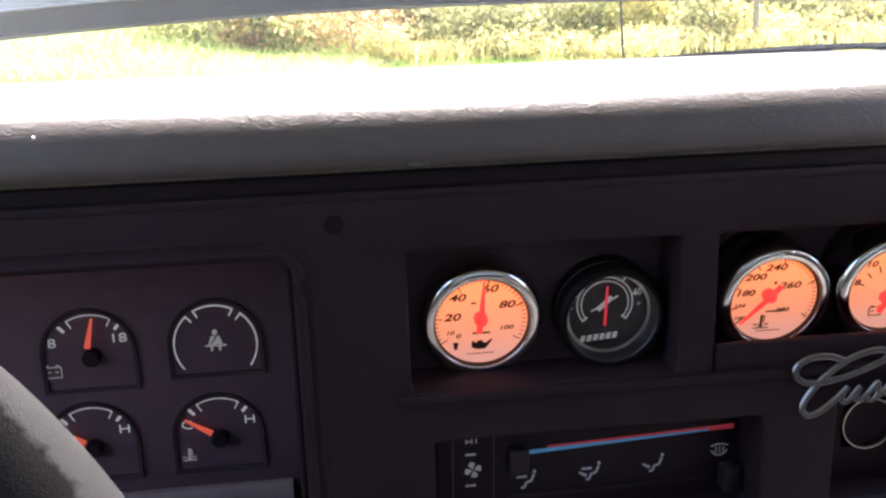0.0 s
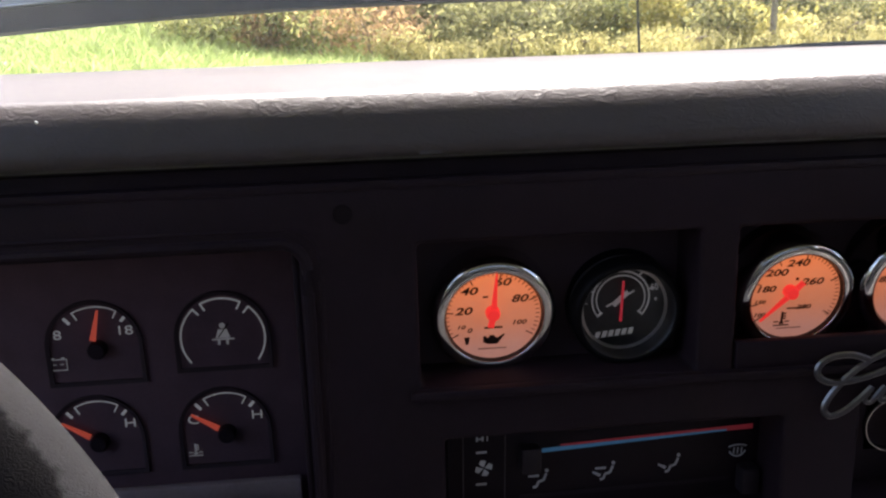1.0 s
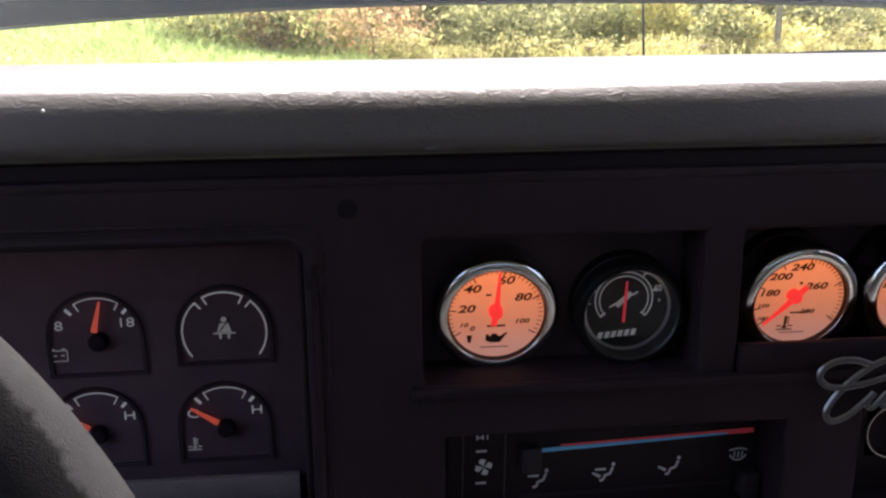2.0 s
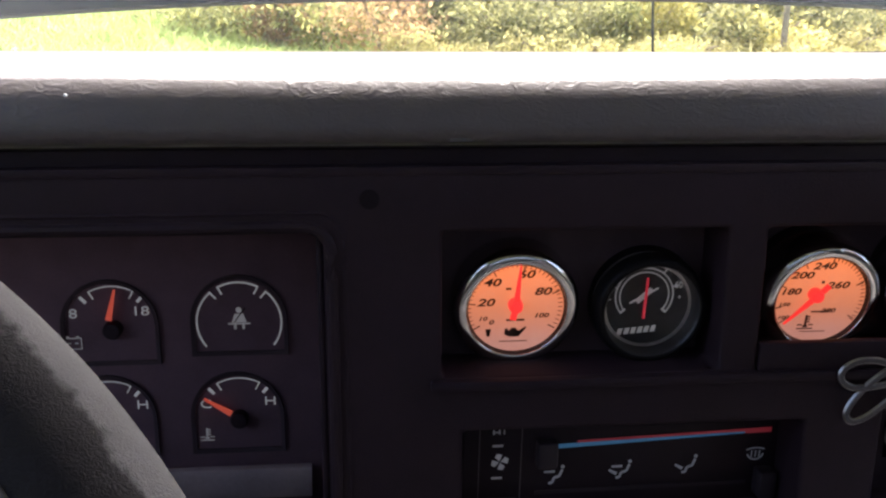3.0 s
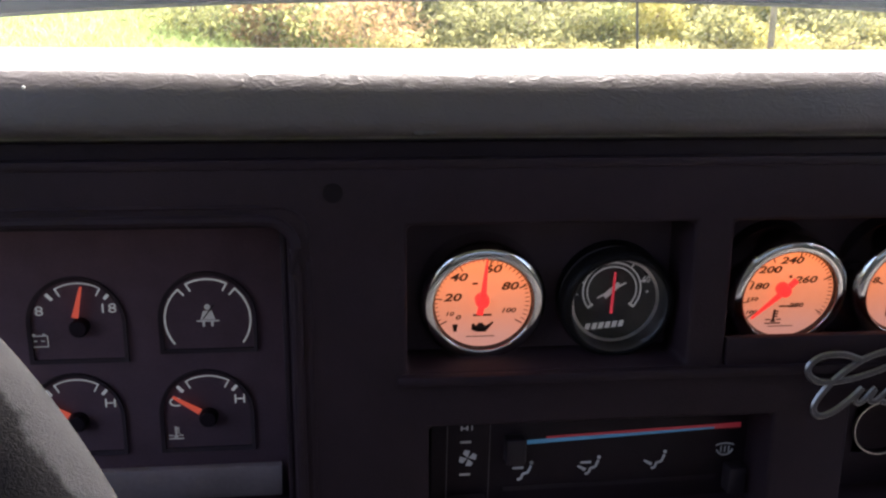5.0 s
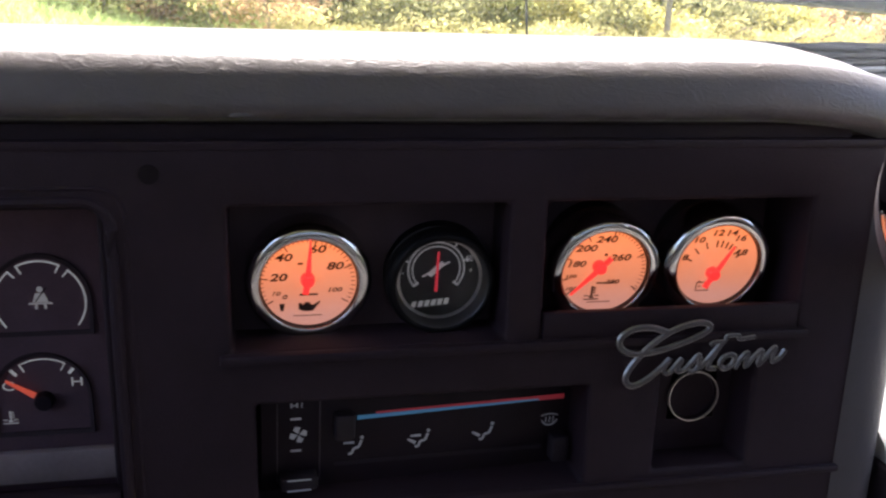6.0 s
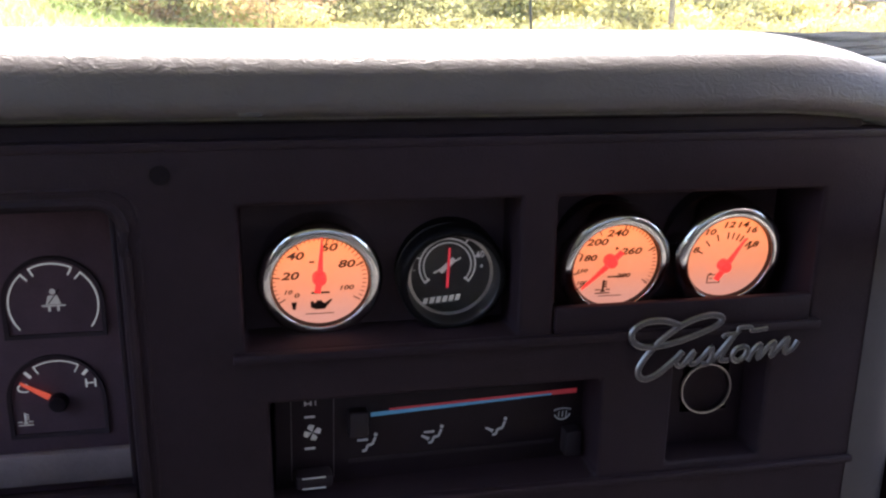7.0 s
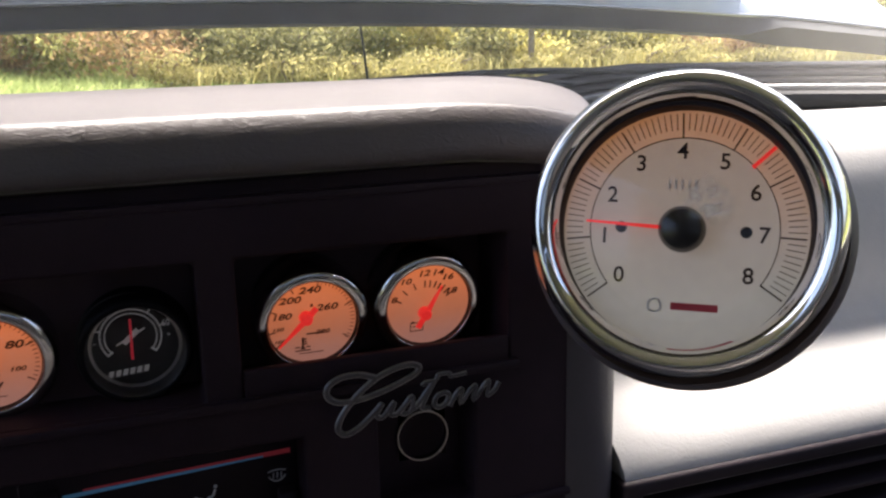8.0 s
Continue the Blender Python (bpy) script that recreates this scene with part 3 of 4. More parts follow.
    n = len(outer)
    ring = [[bm.verts.new((x, y, z)) for x, y in pp] for pp, z in ((outer, 0.0), (outer, 0.0022), (inner, 0.0016), (inner, 0.0))]
    for a, b in zip(ring, ring[1:]):
        for i in range(n):
            j = (i + 1) % n
            bm.faces.new((a[i], a[j], b[j], b[i]))
    return part(name, bm, M_ARCH, cluster)


def small_dial(cx, cy, letter_l, letter_r, needle, icon, back=0.0):
    """One dial: arch, scale marks, letters and an orange needle."""
    pocket(cx - 0.001 - back * 0.3, cy + 0.002, 0.0262, cy - 0.021, "dial_arch")
    m = join(arc(0.0240, 0.0246, 61, 119, 0.0004, 0.0008, 16, cx, cy), *[bar(cx + 0.0246 * math.cos(radians(a)), cy + 0.0246 * math.sin(radians(a)), cx + 0.0195 * math.cos(radians(a)), cy + 0.0195 * math.sin(radians(a)), 0.0007, 0.0007, 0.0004, 0.0008) for a in (61, 119)])
    for a in (48, 132):
        m = join(m, bar(cx + 0.0249 * math.cos(radians(a)), cy + 0.0249 * math.sin(radians(a)), cx + 0.0203 * math.cos(radians(a)), cy + 0.0203 * math.sin(radians(a)), 0.0017, 0.0017, 0.0004, 0.0008))
    part("scale", m, M_WHITEINK, cluster)
    if letter_l:
        part("letter", text(letter_l, 0.0076, cx - 0.0185 - back, cy + 0.0088, 0.0004, 0.0004, 0, 1.32, bold=-0.008), M_WHITEINK, cluster)
    part("letter", text(letter_r, 0.0076, cx + 0.0175 - back, cy + 0.0096, 0.0004, 0.0004, 0, 1.32, bold=-0.008), M_WHITEINK, cluster)
    (bx, by), (tx0, ty0) = needle
    part("needle", bar(cx + bx, cy + by, cx + tx0, cy + ty0, 0.0034, 0.0011, 0.0035, 0.0045), M_ORANGE, cluster, "orange needle")
    part("pivot", join(lathe([(0.0, 0.0065), (0.0042, 0.0062), (0.005, 0.005), (0.005, 0.0)], 24)), M_PANEL, cluster).location = (cx, cy, 0)
    part("icon", icon, M_DIMINK, cluster)


def battery(cx, cy, s):
    f = join(*[box(cx + a * s, cx + b * s, cy + c * s, cy + d * s, 0.0004, 0.0008) for a, b, c, d in ((-4, 4, -3, -2.6), (-4, 4, 2.2, 2.6), (-4, -3.6, -2.6, 2.2), (3.6, 4, -2.6, 2.2), (-3, -1.6, 2.6, 3.4), (1.6, 3, 2.6, 3.4), (-2.4, -0.9, -0.3, 0.2), (0.9, 2.4, -0.3, 0.2))])
    return f


def thermometer(cx, cy, s):
    return join(*[box(cx + a * s, cx + b * s, cy + c * s, cy + d * s, 0.0004, 0.0008) for a, b, c, d in ((-0.5, 0.5, -1.5, 4), (0.5, 2, 2.8, 3.4), (0.5, 2, 1.4, 2.0), (0.5, 2, 0, 0.6), (-1.1, 1.1, -2.6, -1.5), (-4, -1.6, -1.6, -1.1), (1.6, 4, -1.6, -1.1), (-4, 4, -3.6, -3.1))])


small_dial(-0.2055, 1.2125, "8", "18", ((-0.0015, 0.0060), (0.0029, 0.0232)), battery(-0.228, 1.2045, 0.0012), 0.0025)
small_dial(-0.140, 1.157, "C", "H", ((-0.0042, 0.0042), (-0.0188, 0.0136)), thermometer(-0.159, 1.147, 0.0010))
small_dial(-0.211, 1.157, "", "H", ((-0.0042, 0.0042), (-0.0188, 0.0136)), thermometer(-0.229, 1.147, 0.0010))
BX, BY = -0.1375, 1.2145
pocket(BX, BY + 0.001, 0.0265, BY - 0.019, "dial_arch")
ring = join(arc(0.0227, 0.0236, 62, 118, 0.0004, 0.0008, 16, BX, BY), arc(0.0227, 0.0236, 131, 217, 0.0004, 0.0008, 20, BX, BY), arc(0.0227, 0.0236, -37, 49, 0.0004, 0.0008, 20, BX, BY))
for a in (62, 118, 131, 49):
    ring = join(ring, bar(BX + 0.0236 * math.cos(radians(a)), BY + 0.0236 * math.sin(radians(a)), BX + 0.0185 * math.cos(radians(a)), BY + 0.0185 * math.sin(radians(a)), 0.0009, 0.0009, 0.0004, 0.0008))
part("scale", ring, M_WHITEINK, cluster)
part("warning_icon", join(arc(0.0001, 0.0016, 0, 359.9, 0.0004, 0.0008, 14, BX, BY + 0.0072), prism([(BX - 0.004, BY), (BX + 0.004, BY), (BX + 0.0024, BY + 0.005), (BX - 0.0024, BY + 0.005)], 0.0004, 0.0008), box(BX - 0.0062, BX + 0.0062, BY - 0.0012, BY - 0.0004, 0.0004, 0.0008), box(BX - 0.003, BX - 0.0016, BY - 0.004, BY - 0.0012, 0.0004, 0.0008), box(BX + 0.0016, BX + 0.003, BY - 0.004, BY - 0.0012, 0.0004, 0.0008)), M_DIMINK, cluster, "pale seat belt sign")
part("warning_icon", bar(BX - 0.0025, BY + 0.0005, BX + 0.0036, BY + 0.0085, 0.0006, 0.0006, 0.0009, 0.0012), M_RECESS, cluster)


# ---- round gauges ----
def bezel(R, r, crest=0.0247, top=0.0030):
    """A rolled metal ring: it rounds up from its skirt to a crest near its inner lip."""
    outer = [(crest + (R - crest) * math.cos(radians(a)) ** 0.8, -0.0032 + (top + 0.0032) * math.sin(radians(a)) ** 0.8) for a in range(0, 91, 6)]
    inner = [(crest - (crest - r) * math.sin(radians(a)), top - 0.0007 * (1 - math.cos(radians(a)))) for a in range(15, 91, 15)]
    return lathe([(R * 0.93, -0.016), (R, -0.015)] + outer + inner, 96)


def needle(tip, tail, w, z0=0.0028):
    a, b = Vector(tip), Vector(tail)
    return join(bar(0, 0, a.x, a.y, w, w * 0.22, z0, z0 + 0.0008), bar(0, 0, b.x, b.y, w * 0.9, w * 0.9, z0, z0 + 0.0008))


RG, DROP = 0.0297, 0.0025  # rim radius; how far the hub sits above the rim's middle


def lit_gauge(name, label, m, R, numbers, tip, tail, icon, marks, hub=(0, 0)):
    """A small chrome-rimmed gauge with a dial lit orange from above."""
    g = thing(name, label, "gauge", m, "added gauges")
    ring = part("bezel", bezel(R, 0.0232), M_RIM, g, "chrome bezel", angle=60)
    lip = part("lip", lathe([(0.0232, 0.0023), (0.0230, 0.0022), (0.0223, 0.0)], 96), M_BLACKGLOSS, g, "thin black inner lip")
    part("body", lathe([(R * 0.9, -0.016), (R * 0.9, -0.03), (0, -0.03)], 40), M_RECESS, g)
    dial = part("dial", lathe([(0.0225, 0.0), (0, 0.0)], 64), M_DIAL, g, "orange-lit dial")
    ring.location = lip.location = dial.location = (0.0007, -DROP, 0)
    for s, size, x, y in numbers:
        part("number", text(s, size * 0.95, x * 0.97, y * 0.97, 0.0002, 0.0002, 0.24, 1.48, bold=0.024), M_INK, g)
    bmesh.ops.scale(marks, vec=(0.963, 0.963, 1), verts=marks.verts)
    part("scale", marks, M_INK, g).location = (0, -DROP * 0.7, 0)
    part("icon", icon, M_INK, g)
    ne = part("needle", needle((tip[0] * 0.93, tip[1] * 0.93), tail, 0.0032), M_RED, g, "red needle")
    ne.location = (hub[0], hub[1], 0)
    part("cap", lathe([(0, 0.005), (0.0028, 0.0046), (0.0034, 0.0028), (0.0034, 0.0)], 20), M_RED, ne, "red needle cap")
    ln = part("lens", lathe([(0.0229, 0.0012), (0.015, 0.0044), (0, 0.0052)], 48), M_LENS, g)
    ln.location = (0.0007, -DROP, 0)
    ln.visible_shadow = False
    return g


def oilcan(cx, cy, s):
    return join(prism([(cx + x * s, cy + y * s) for x, y in ((-3.6, 1.4), (-3.6, -1), (-1.6, -2), (2, -2), (5, 2), (4.6, 2.4), (2, 0.6), (1, 1.2), (-1.4, 1.2), (-2, 0.6), (-2.6, 1.8))], 0.0002, 0.0004), box(cx - 1.2 * s, cx + 0.9 * s, cy + 1.2 * s, cy + 1.9 * s, 0.0002, 0.0004))


oil_marks = join(ticks(0.0212, 0.0232, [210 - 240 * k / 40 for k in range(0, 41)], 0.0004, 0.0002, 0.0004), ticks(0.0192, 0.0232, [210, 174, 120, 80, 22, -30], 0.0006, 0.0002, 0.0004), box(-0.007, 0.007, -0.0185, -0.0181, 0.0002, 0.0004), box(-0.004, 0.005, -0.0072, -0.0062, 0.0002, 0.0004), box(-0.0048, -0.0022, 0.0096, 0.0106, 0.0002, 0.0004), bar(-0.0125, -0.0115, -0.0125, -0.0155, 0.0028, 0.0014, 0.0002, 0.0004))
lit_gauge("oil_gauge", "chrome-rimmed oil pressure gauge with orange-lit dial", pose(0.0015, -0.002, 1.2512, 99), RG,
          [("20", 0.0056, -0.0143, 0.0010), ("40", 0.0056, -0.0117, 0.0115), ("60", 0.0056, 0.0043, 0.0155), ("80", 0.0056, 0.0128, 0.0064), ("100", 0.0034, 0.0128, -0.0064), ("10", 0.003, -0.0155, -0.0076), ("0", 0.0034, -0.0113, -0.0096)],
          (0.0014, 0.0222), (-0.0012, -0.0066), oilcan(0.0, -0.0146, 0.0012), oil_marks)
temp_marks = join(ticks(0.0212, 0.0232, [80 - 112 * k / 20 for k in range(0, 21)], 0.0004, 0.0002, 0.0004), ticks(0.0192, 0.0232, [215, 192, 160, 118, 80, 22, -30], 0.0006, 0.0002, 0.0004), box(-0.007, 0.006, -0.0185, -0.0181, 0.0002, 0.0004), box(-0.003, 0.006, -0.0075, -0.0067, 0.0002, 0.0004), box(-0.0005, 0.001, 0.0085, 0.01, 0.0002, 0.0004))
lit_gauge("temperature_gauge", "chrome-rimmed water temperature gauge with orange-lit dial", pose(0.1499, 0.001, 1.2510, 99), RG,
          [("180", 0.0048, -0.0158, 0.0024), ("200", 0.0052, -0.0112, 0.0112), ("240", 0.0052, -0.0008, 0.0160), ("260", 0.0052, 0.0080, 0.0054), ("280", 0.0034, 0.0056, -0.0085), ("150", 0.0028, -0.0178, -0.0046), ("100", 0.0028, -0.0172, -0.0118)],
          (-0.0155, -0.0155), (0.0050, 0.0056), thermometer(-0.0048, -0.0142, 0.0010), temp_marks, (-0.0029, 0.001))
volt_marks = ticks(0.0148, 0.0188, [152, 131, 110, 90, 80, 70, 61, 52, 43, 34], 0.0008, 0.0002, 0.0004)
bmesh.ops.translate(volt_marks, vec=(-0.0016, -0.0066 + DROP * 0.7, 0), verts=volt_marks.verts)
lit_gauge("voltmeter", "chrome-rimmed volt gauge with orange-lit dial", pose(0.2112, 0.000, 1.2530, 99), RG,
          [("8", 0.0046, -0.0190, 0.0024), ("10", 0.0046, -0.0128, 0.0124), ("12", 0.0048, -0.0026, 0.0162), ("14", 0.0048, 0.0052, 0.0160), ("16", 0.0048, 0.0108, 0.0128), ("18", 0.0048, 0.0130, 0.0044)],
          (0.0091, 0.0168), (-0.0042, -0.0072), battery(-0.0057, -0.0142, 0.0009), volt_marks, (-0.0016, -0.0066))

amp = thing("ammeter", "black ammeter gauge with white arc and red needle", "gauge", pose(0.0637, 0.002, 1.2500, 95), "added gauges")
part("bezel", lathe([(0.0255, -0.016), (0.0268, -0.015), (0.0268, 0.005), (0.0262, 0.0075), (0.0250, 0.0090), (0.0236, 0.0092), (0.0228, 0.0086)], 72), M_SATINBLACK, amp, "satin black bezel", angle=50).location = (0.0018, -0.0022, 0)
part("throat", lathe([(0.0228, 0.0086), (0.0222, 0.0078), (0.0212, 0.0)], 72), M_THROAT, amp, "dark satin inner wall").location = (0.0018, -0.0022, 0)
# Ring added for the crescent of reflected light inside the rim.
part("glint_ring", lathe([(0.0213, 0.0004), (0.0211, 0.0012), (0.0199, 0.0010), (0.0197, 0.0004)], 64), M_DULL, amp, "thin bright ring added for a reflected crescent").location = (0.0018, -0.0022, 0)
part("body", lathe([(0.025, -0.016), (0.025, -0.03), (0, -0.03)], 40), M_RECESS, amp)
part("dial", lathe([(0.025, 0.0), (0, 0.0)], 64), M_BLACKDIAL, amp)
AY = 0.0028
part("scale", join(arc(0.0135, 0.0142, -38, 218, 0.0002, 0.0005, 40, 0, AY), arc(0.0115, 0.0121, -38, 218, 0.0002, 0.0005, 40, 0, AY), *[bar(0.0110 * math.cos(radians(a)), AY + 0.0110 * math.sin(radians(a)), 0.0142 * math.cos(radians(a)), AY + 0.0142 * math.sin(radians(a)), 0.001, 0.001, 0.0002, 0.0005) for a in (-38, 218)], *[bar(0.0142 * math.cos(radians(a)), AY + 0.0142 * math.sin(radians(a)), 0.0166 * math.cos(radians(a)), AY + 0.0166 * math.sin(radians(a)), 0.0006, 0.0009, 0.0002, 0.0005) for a in (17, 53, 90, 127, 163)]), M_DIMINK, amp)
for s, size, x, y in (("60", 0.0048, 0.0162, 0.0078), ("+", 0.004, 0.0172, 0.0015), ("-", 0.005, -0.0165, 0.0015)):
    part("number", text(s, size, x, y, 0.0002, 0.0003, 0, 0.8), M_DIMINK, amp)
part("brand_mark", join(*[prism([(x, -0.0163 + 0.08 * x), (x + 0.0022, -0.0161 + 0.08 * x), (x + 0.0029, -0.0130 + 0.08 * x), (x + 0.0007, -0.0132 + 0.08 * x)], 0.0002, 0.0005) for x in (-0.0120, -0.0086, -0.0054, -0.0022, 0.0010, 0.0042)]), M_DIMINK, amp, "grey maker's mark")
part("arrow_mark", join(bar(-0.0068, -0.001, 0.0066, 0.0065, 0.0008, 0.0008, 0.0002, 0.0005), bar(-0.0035, -0.0005, 0.0035, 0.006, 0.0026, 0.0026, 0.0002, 0.0004)), M_DIMINK, amp)
part("needle", join(bar(0.0004, 0.0125, -0.0002, -0.008, 0.0009, 0.0012, 0.002, 0.0028)), M_DIMRED, amp, "red needle")
ln = part("lens", lathe([(0.0222, 0.0070), (0.012, 0.0078), (0, 0.008)], 48), M_LENS, amp)
ln.location = (0.0018, -0.0022, 0)
ln.visible_shadow = False

# ---- tachometer ----
AZ, EL = 38.0, 15.0
tn = Vector((-math.sin(radians(AZ)) * math.cos(radians(EL)), -math.cos(radians(AZ)) * math.cos(radians(EL)), math.sin(radians(EL))))
tx = Vector((0, 0, 1)).cross(tn).normalized()
ty = tn.cross(tx)
TM = Matrix.Translation((0.281, -0.124, 1.3095)) @ Matrix(((tx.x, ty.x, tn.x, 0), (tx.y, ty.y, tn.y, 0), (tx.z, ty.z, tn.z, 0), (0, 0, 0, 1)))
tach = thing("tachometer", "large chrome tachometer with cream dial in a black cup", "tachometer", TM)
part("cup", lathe([(0.0605, 0.008), (0.0632, 0.005), (0.0645, -0.004), (0.064, -0.02), (0.058, -0.042), (0.045, -0.056), (0.02, -0.062), (0, -0.063)], 72), M_TRIM, tach, "black plastic cup", angle=50).location = (0.0018, -0.0012, 0)
part("bezel", lathe([(0.0612, 0.0), (0.0621, 0.0024), (0.0622, 0.005), (0.0619, 0.0078), (0.0611, 0.0105), (0.0600, 0.0129), (0.0586, 0.0147), (0.0573, 0.0156), (0.0562, 0.0157), (0.0549, 0.0151), (0.0536, 0.0140), (0.0524, 0.0126), (0.0513, 0.0110), (0.0504, 0.0094), (0.0497, 0.0080)], 96), M_CHROME, tach, "polished chrome ring", angle=70).location = (0.0003, 0.0022, 0)
part("inner_ring", lathe([(0.0512, 0.0082), (0.0495, 0.0078), (0.0490, 0.0050), (0.0486, 0.0), (0.0486, -0.002)], 72), M_RECESS, tach, "black inner ring", angle=50)
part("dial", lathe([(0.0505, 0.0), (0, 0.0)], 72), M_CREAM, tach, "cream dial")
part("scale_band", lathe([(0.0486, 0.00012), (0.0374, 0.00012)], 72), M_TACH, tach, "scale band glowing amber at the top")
A0, STEP = 219.0, 31.6
part("scale", join(arc(0.0372, 0.0376, A0 - 8 * STEP, A0, 0.0002, 0.0004, 60), ticks(0.0405, 0.0474, [A0 - STEP * k / 10 for k in range(81)], 0.00035, 0.0002, 0.0004), ticks(0.0372, 0.0474, [A0 - STEP * k for k in range(9)], 0.0007, 0.0002, 0.0004)), M_INK, tach)
for k in range(9):
    a = radians(A0 - STEP * k)
    part("number", text(str(k), 0.0092, 0.0316 * math.cos(a), 0.0318 * math.sin(a), 0.0002, 0.0002, bold=0.012), M_INK, tach)
part("redline", ticks(0.0365, 0.0483, [A0 - 5.5 * STEP], 0.0016, 0.0005, 0.0008), M_RED, tach, "red shift marker")
part("needle", bar(0, 0.0, -0.0385, 0.0018, 0.0018, 0.0010, 0.004, 0.0048), M_RED, tach, "red needle")
part("hub", lathe([(0, 0.0105), (0.004, 0.0101), (0.0078, 0.0085), (0.0092, 0.006), (0.0094, 0.0)], 40), M_BLACKGLOSS, tach, "black domed hub")
for s in (-1, 1):
    part("screw", lathe([(0, 0.0012), (0.0018, 0.001), (0.0024, 0.0)], 20), M_BLACKGLOSS, tach).location = (s * 0.0247, 0, 0)
part("brand_mark", join(box(-0.003, 0.0155, -0.0328, -0.0298, 0.0002, 0.0004)), M_REDBAR, tach, "red maker's mark")
part("brand_ring", arc(0.0022, 0.003, 0, 359.9, 0.0002, 0.0004, 30, -0.0095, -0.0314), M_GREYINK, tach)
part("unit_mark", join(*[box(x - 0.0004, x + 0.0004, 0.0165, 0.0203, 0.0002, 0.0004) for x in (-0.006, -0.0035, -0.001, 0.0018, 0.0045)]), M_GREYINK, tach)
ln = part("lens", lathe([(0.0498, 0.0048), (0.04, 0.0078), (0.03, 0.0100), (0.015, 0.0118), (0, 0.0124)], 64), M_TACHLENS, tach, "clear domed lens")
# A pale patch on the lens stands in for a bright reflection.
reflection = part("reflection", lathe([(0.013, 0.0), (0, 0.0008)], 32), M_REFLECTION, tach, "pale reflection painted on the lens")
reflection.location, reflection.visible_shadow = (0.0095, 0.0105, 0.0124), False
ln.visible_shadow = False
foot = spline([tuple(TM @ Vector((0.0, -0.02, -0.055))), (0.318, -0.04, 1.27), (0.316, 0.0, 1.25)], 6)
mount = part("mount", tube(foot, 0.011, 12), M_BLACKGLOSS, None, "black bracket")
mount.parent, mount.matrix_parent_inverse = tach, TM.inverted()

# ---- heater controls ----
HY = -0.002
heater = thing("heater_control", "black heater control panel with red and blue slider scale", "heater control", pose(-0.004, HY, 1.171, 0, 0, 3.3) @ pose(0, 0, 0, 90) @ pose(0, 0, 0, 0, 0, -1.0) @ Matrix.Scale(1.04, 4) @ pose(0.0055, -1.1765, 0))
part("face", box(HVAC[0] + 0.001, HVAC[1] - 0.001, HVAC[2] + 0.001, HVAC[3] - 0.001, -0.03, 0.0, 0.001), M_HEATER, heater)
Z1, Z2 = 0.0002, 0.0005
part("fan_column", join(box(-0.0155, -0.0152, 1.152, 1.193, Z1, Z2), box(0.0045, 0.0048, 1.152, 1.193, Z1, Z2)), M_TRIM, heater)
part("fan_icon", join(*[prism([(-0.0055 + 0.0042 * math.cos(radians(b)) * c, 1.1765 + 0.0042 * math.sin(radians(b)) * c) for b, c in ((a, 0.1), (a - 35, 0.9), (a, 1.05), (a + 25, 0.8))], Z1, Z2) for a in (20, 110, 200, 290)]), M_GREYINK, heater)
part("fan_marks", join(box(-0.0092, -0.0042, 1.1842, 1.1852, Z1, Z2), box(-0.0092, -0.0042, 1.1678, 1.1688, Z1, Z2), box(-0.0092, -0.0084, 1.1905, 1.1928, Z1, Z2), box(-0.0065, -0.0057, 1.1905, 1.1928, Z1, Z2), box(-0.0042, -0.0036, 1.1905, 1.1928, Z1, Z2), box(-0.0084, -0.0065, 1.1913, 1.1919, Z1, Z2)), M_GREYINK, heater)
part("fan_slider", join(box(-0.0145, 0.003, 1.152, 1.1585, 0.0, 0.010, 0.0015)), M_RECESS, heater, "black slider knob")
# Two pale lines stand in for highlights on the knob's edges.
part("slider_glint", join(box(-0.0115, -0.0005, 1.1577, 1.1582, 0.0098, 0.0103), box(-0.0115, -0.0005, 1.1523, 1.1528, 0.0098, 0.0103)), M_GREYINK, heater, "pale glints painted along the slider edges")
part("hot_scale", prism([(0.0315, 1.1856), (0.0315, 1.1847), (0.115, 1.1864), (0.115, 1.1853), (0.1285, 1.1855), (0.1285, 1.1880)], Z1, Z2), M_REDBAR, heater, "red hot scale")
part("cold_scale", prism([(0.0225, 1.1842), (0.0225, 1.1821), (0.115, 1.1854), (0.115, 1.1862)], Z1, Z2), M_BLUEBAR, heater, "blue cold scale")
part("temperature_slider", join(box(0.011, 0.0205, 1.175, 1.188, 0.0, 0.008, 0.0015)), M_RECESS, heater, "black slider knob")
part("mode_slider", join(box(0.121, 0.130, 1.154, 1.168, 0.0, 0.009, 0.0015)), M_RECESS, heater, "black slider knob")
part("slot", box(0.012, 0.118, 1.1585, 1.1605, -0.0005, 0.0004), M_RECESS, heater)


def airflow(cx, cy, high, low):
    body = [(cx + 0.00533, cy + 0.00301), (cx + 0.00396, cy - 0.00052), (cx + 0.00155, cy - 0.00103), (cx + 0.00069, cy - 0.00361), (cx - 0.00103, cy - 0.00378)]
    bits = [bar(*p, *q, 0.0011, 0.0011, Z1, Z2) for p, q in zip(body, body[1:])] + [arc(0.0001, 0.0009, 0, 359.9, Z1, Z2, 10, cx + 0.00550, cy + 0.00447)]
    if high:
        bits.append(prism([(cx - 0.00344, cy + 0.00172), (cx - 0.00344, cy + 0.00258), (cx + 0.00172, cy + 0.00275), (cx + 0.00172, cy + 0.00155)], Z1, Z2))
    if low:
        bits.append(bar(cx - 0.00473, cy + 0.00043, cx - 0.00086, cy - 0.00172, 0.0009, 0.0016, Z1, Z2))
    return part("airflow_icon", join(*bits), M_GREYINK, heater)


airflow(0.0195, 1.168, True, False)
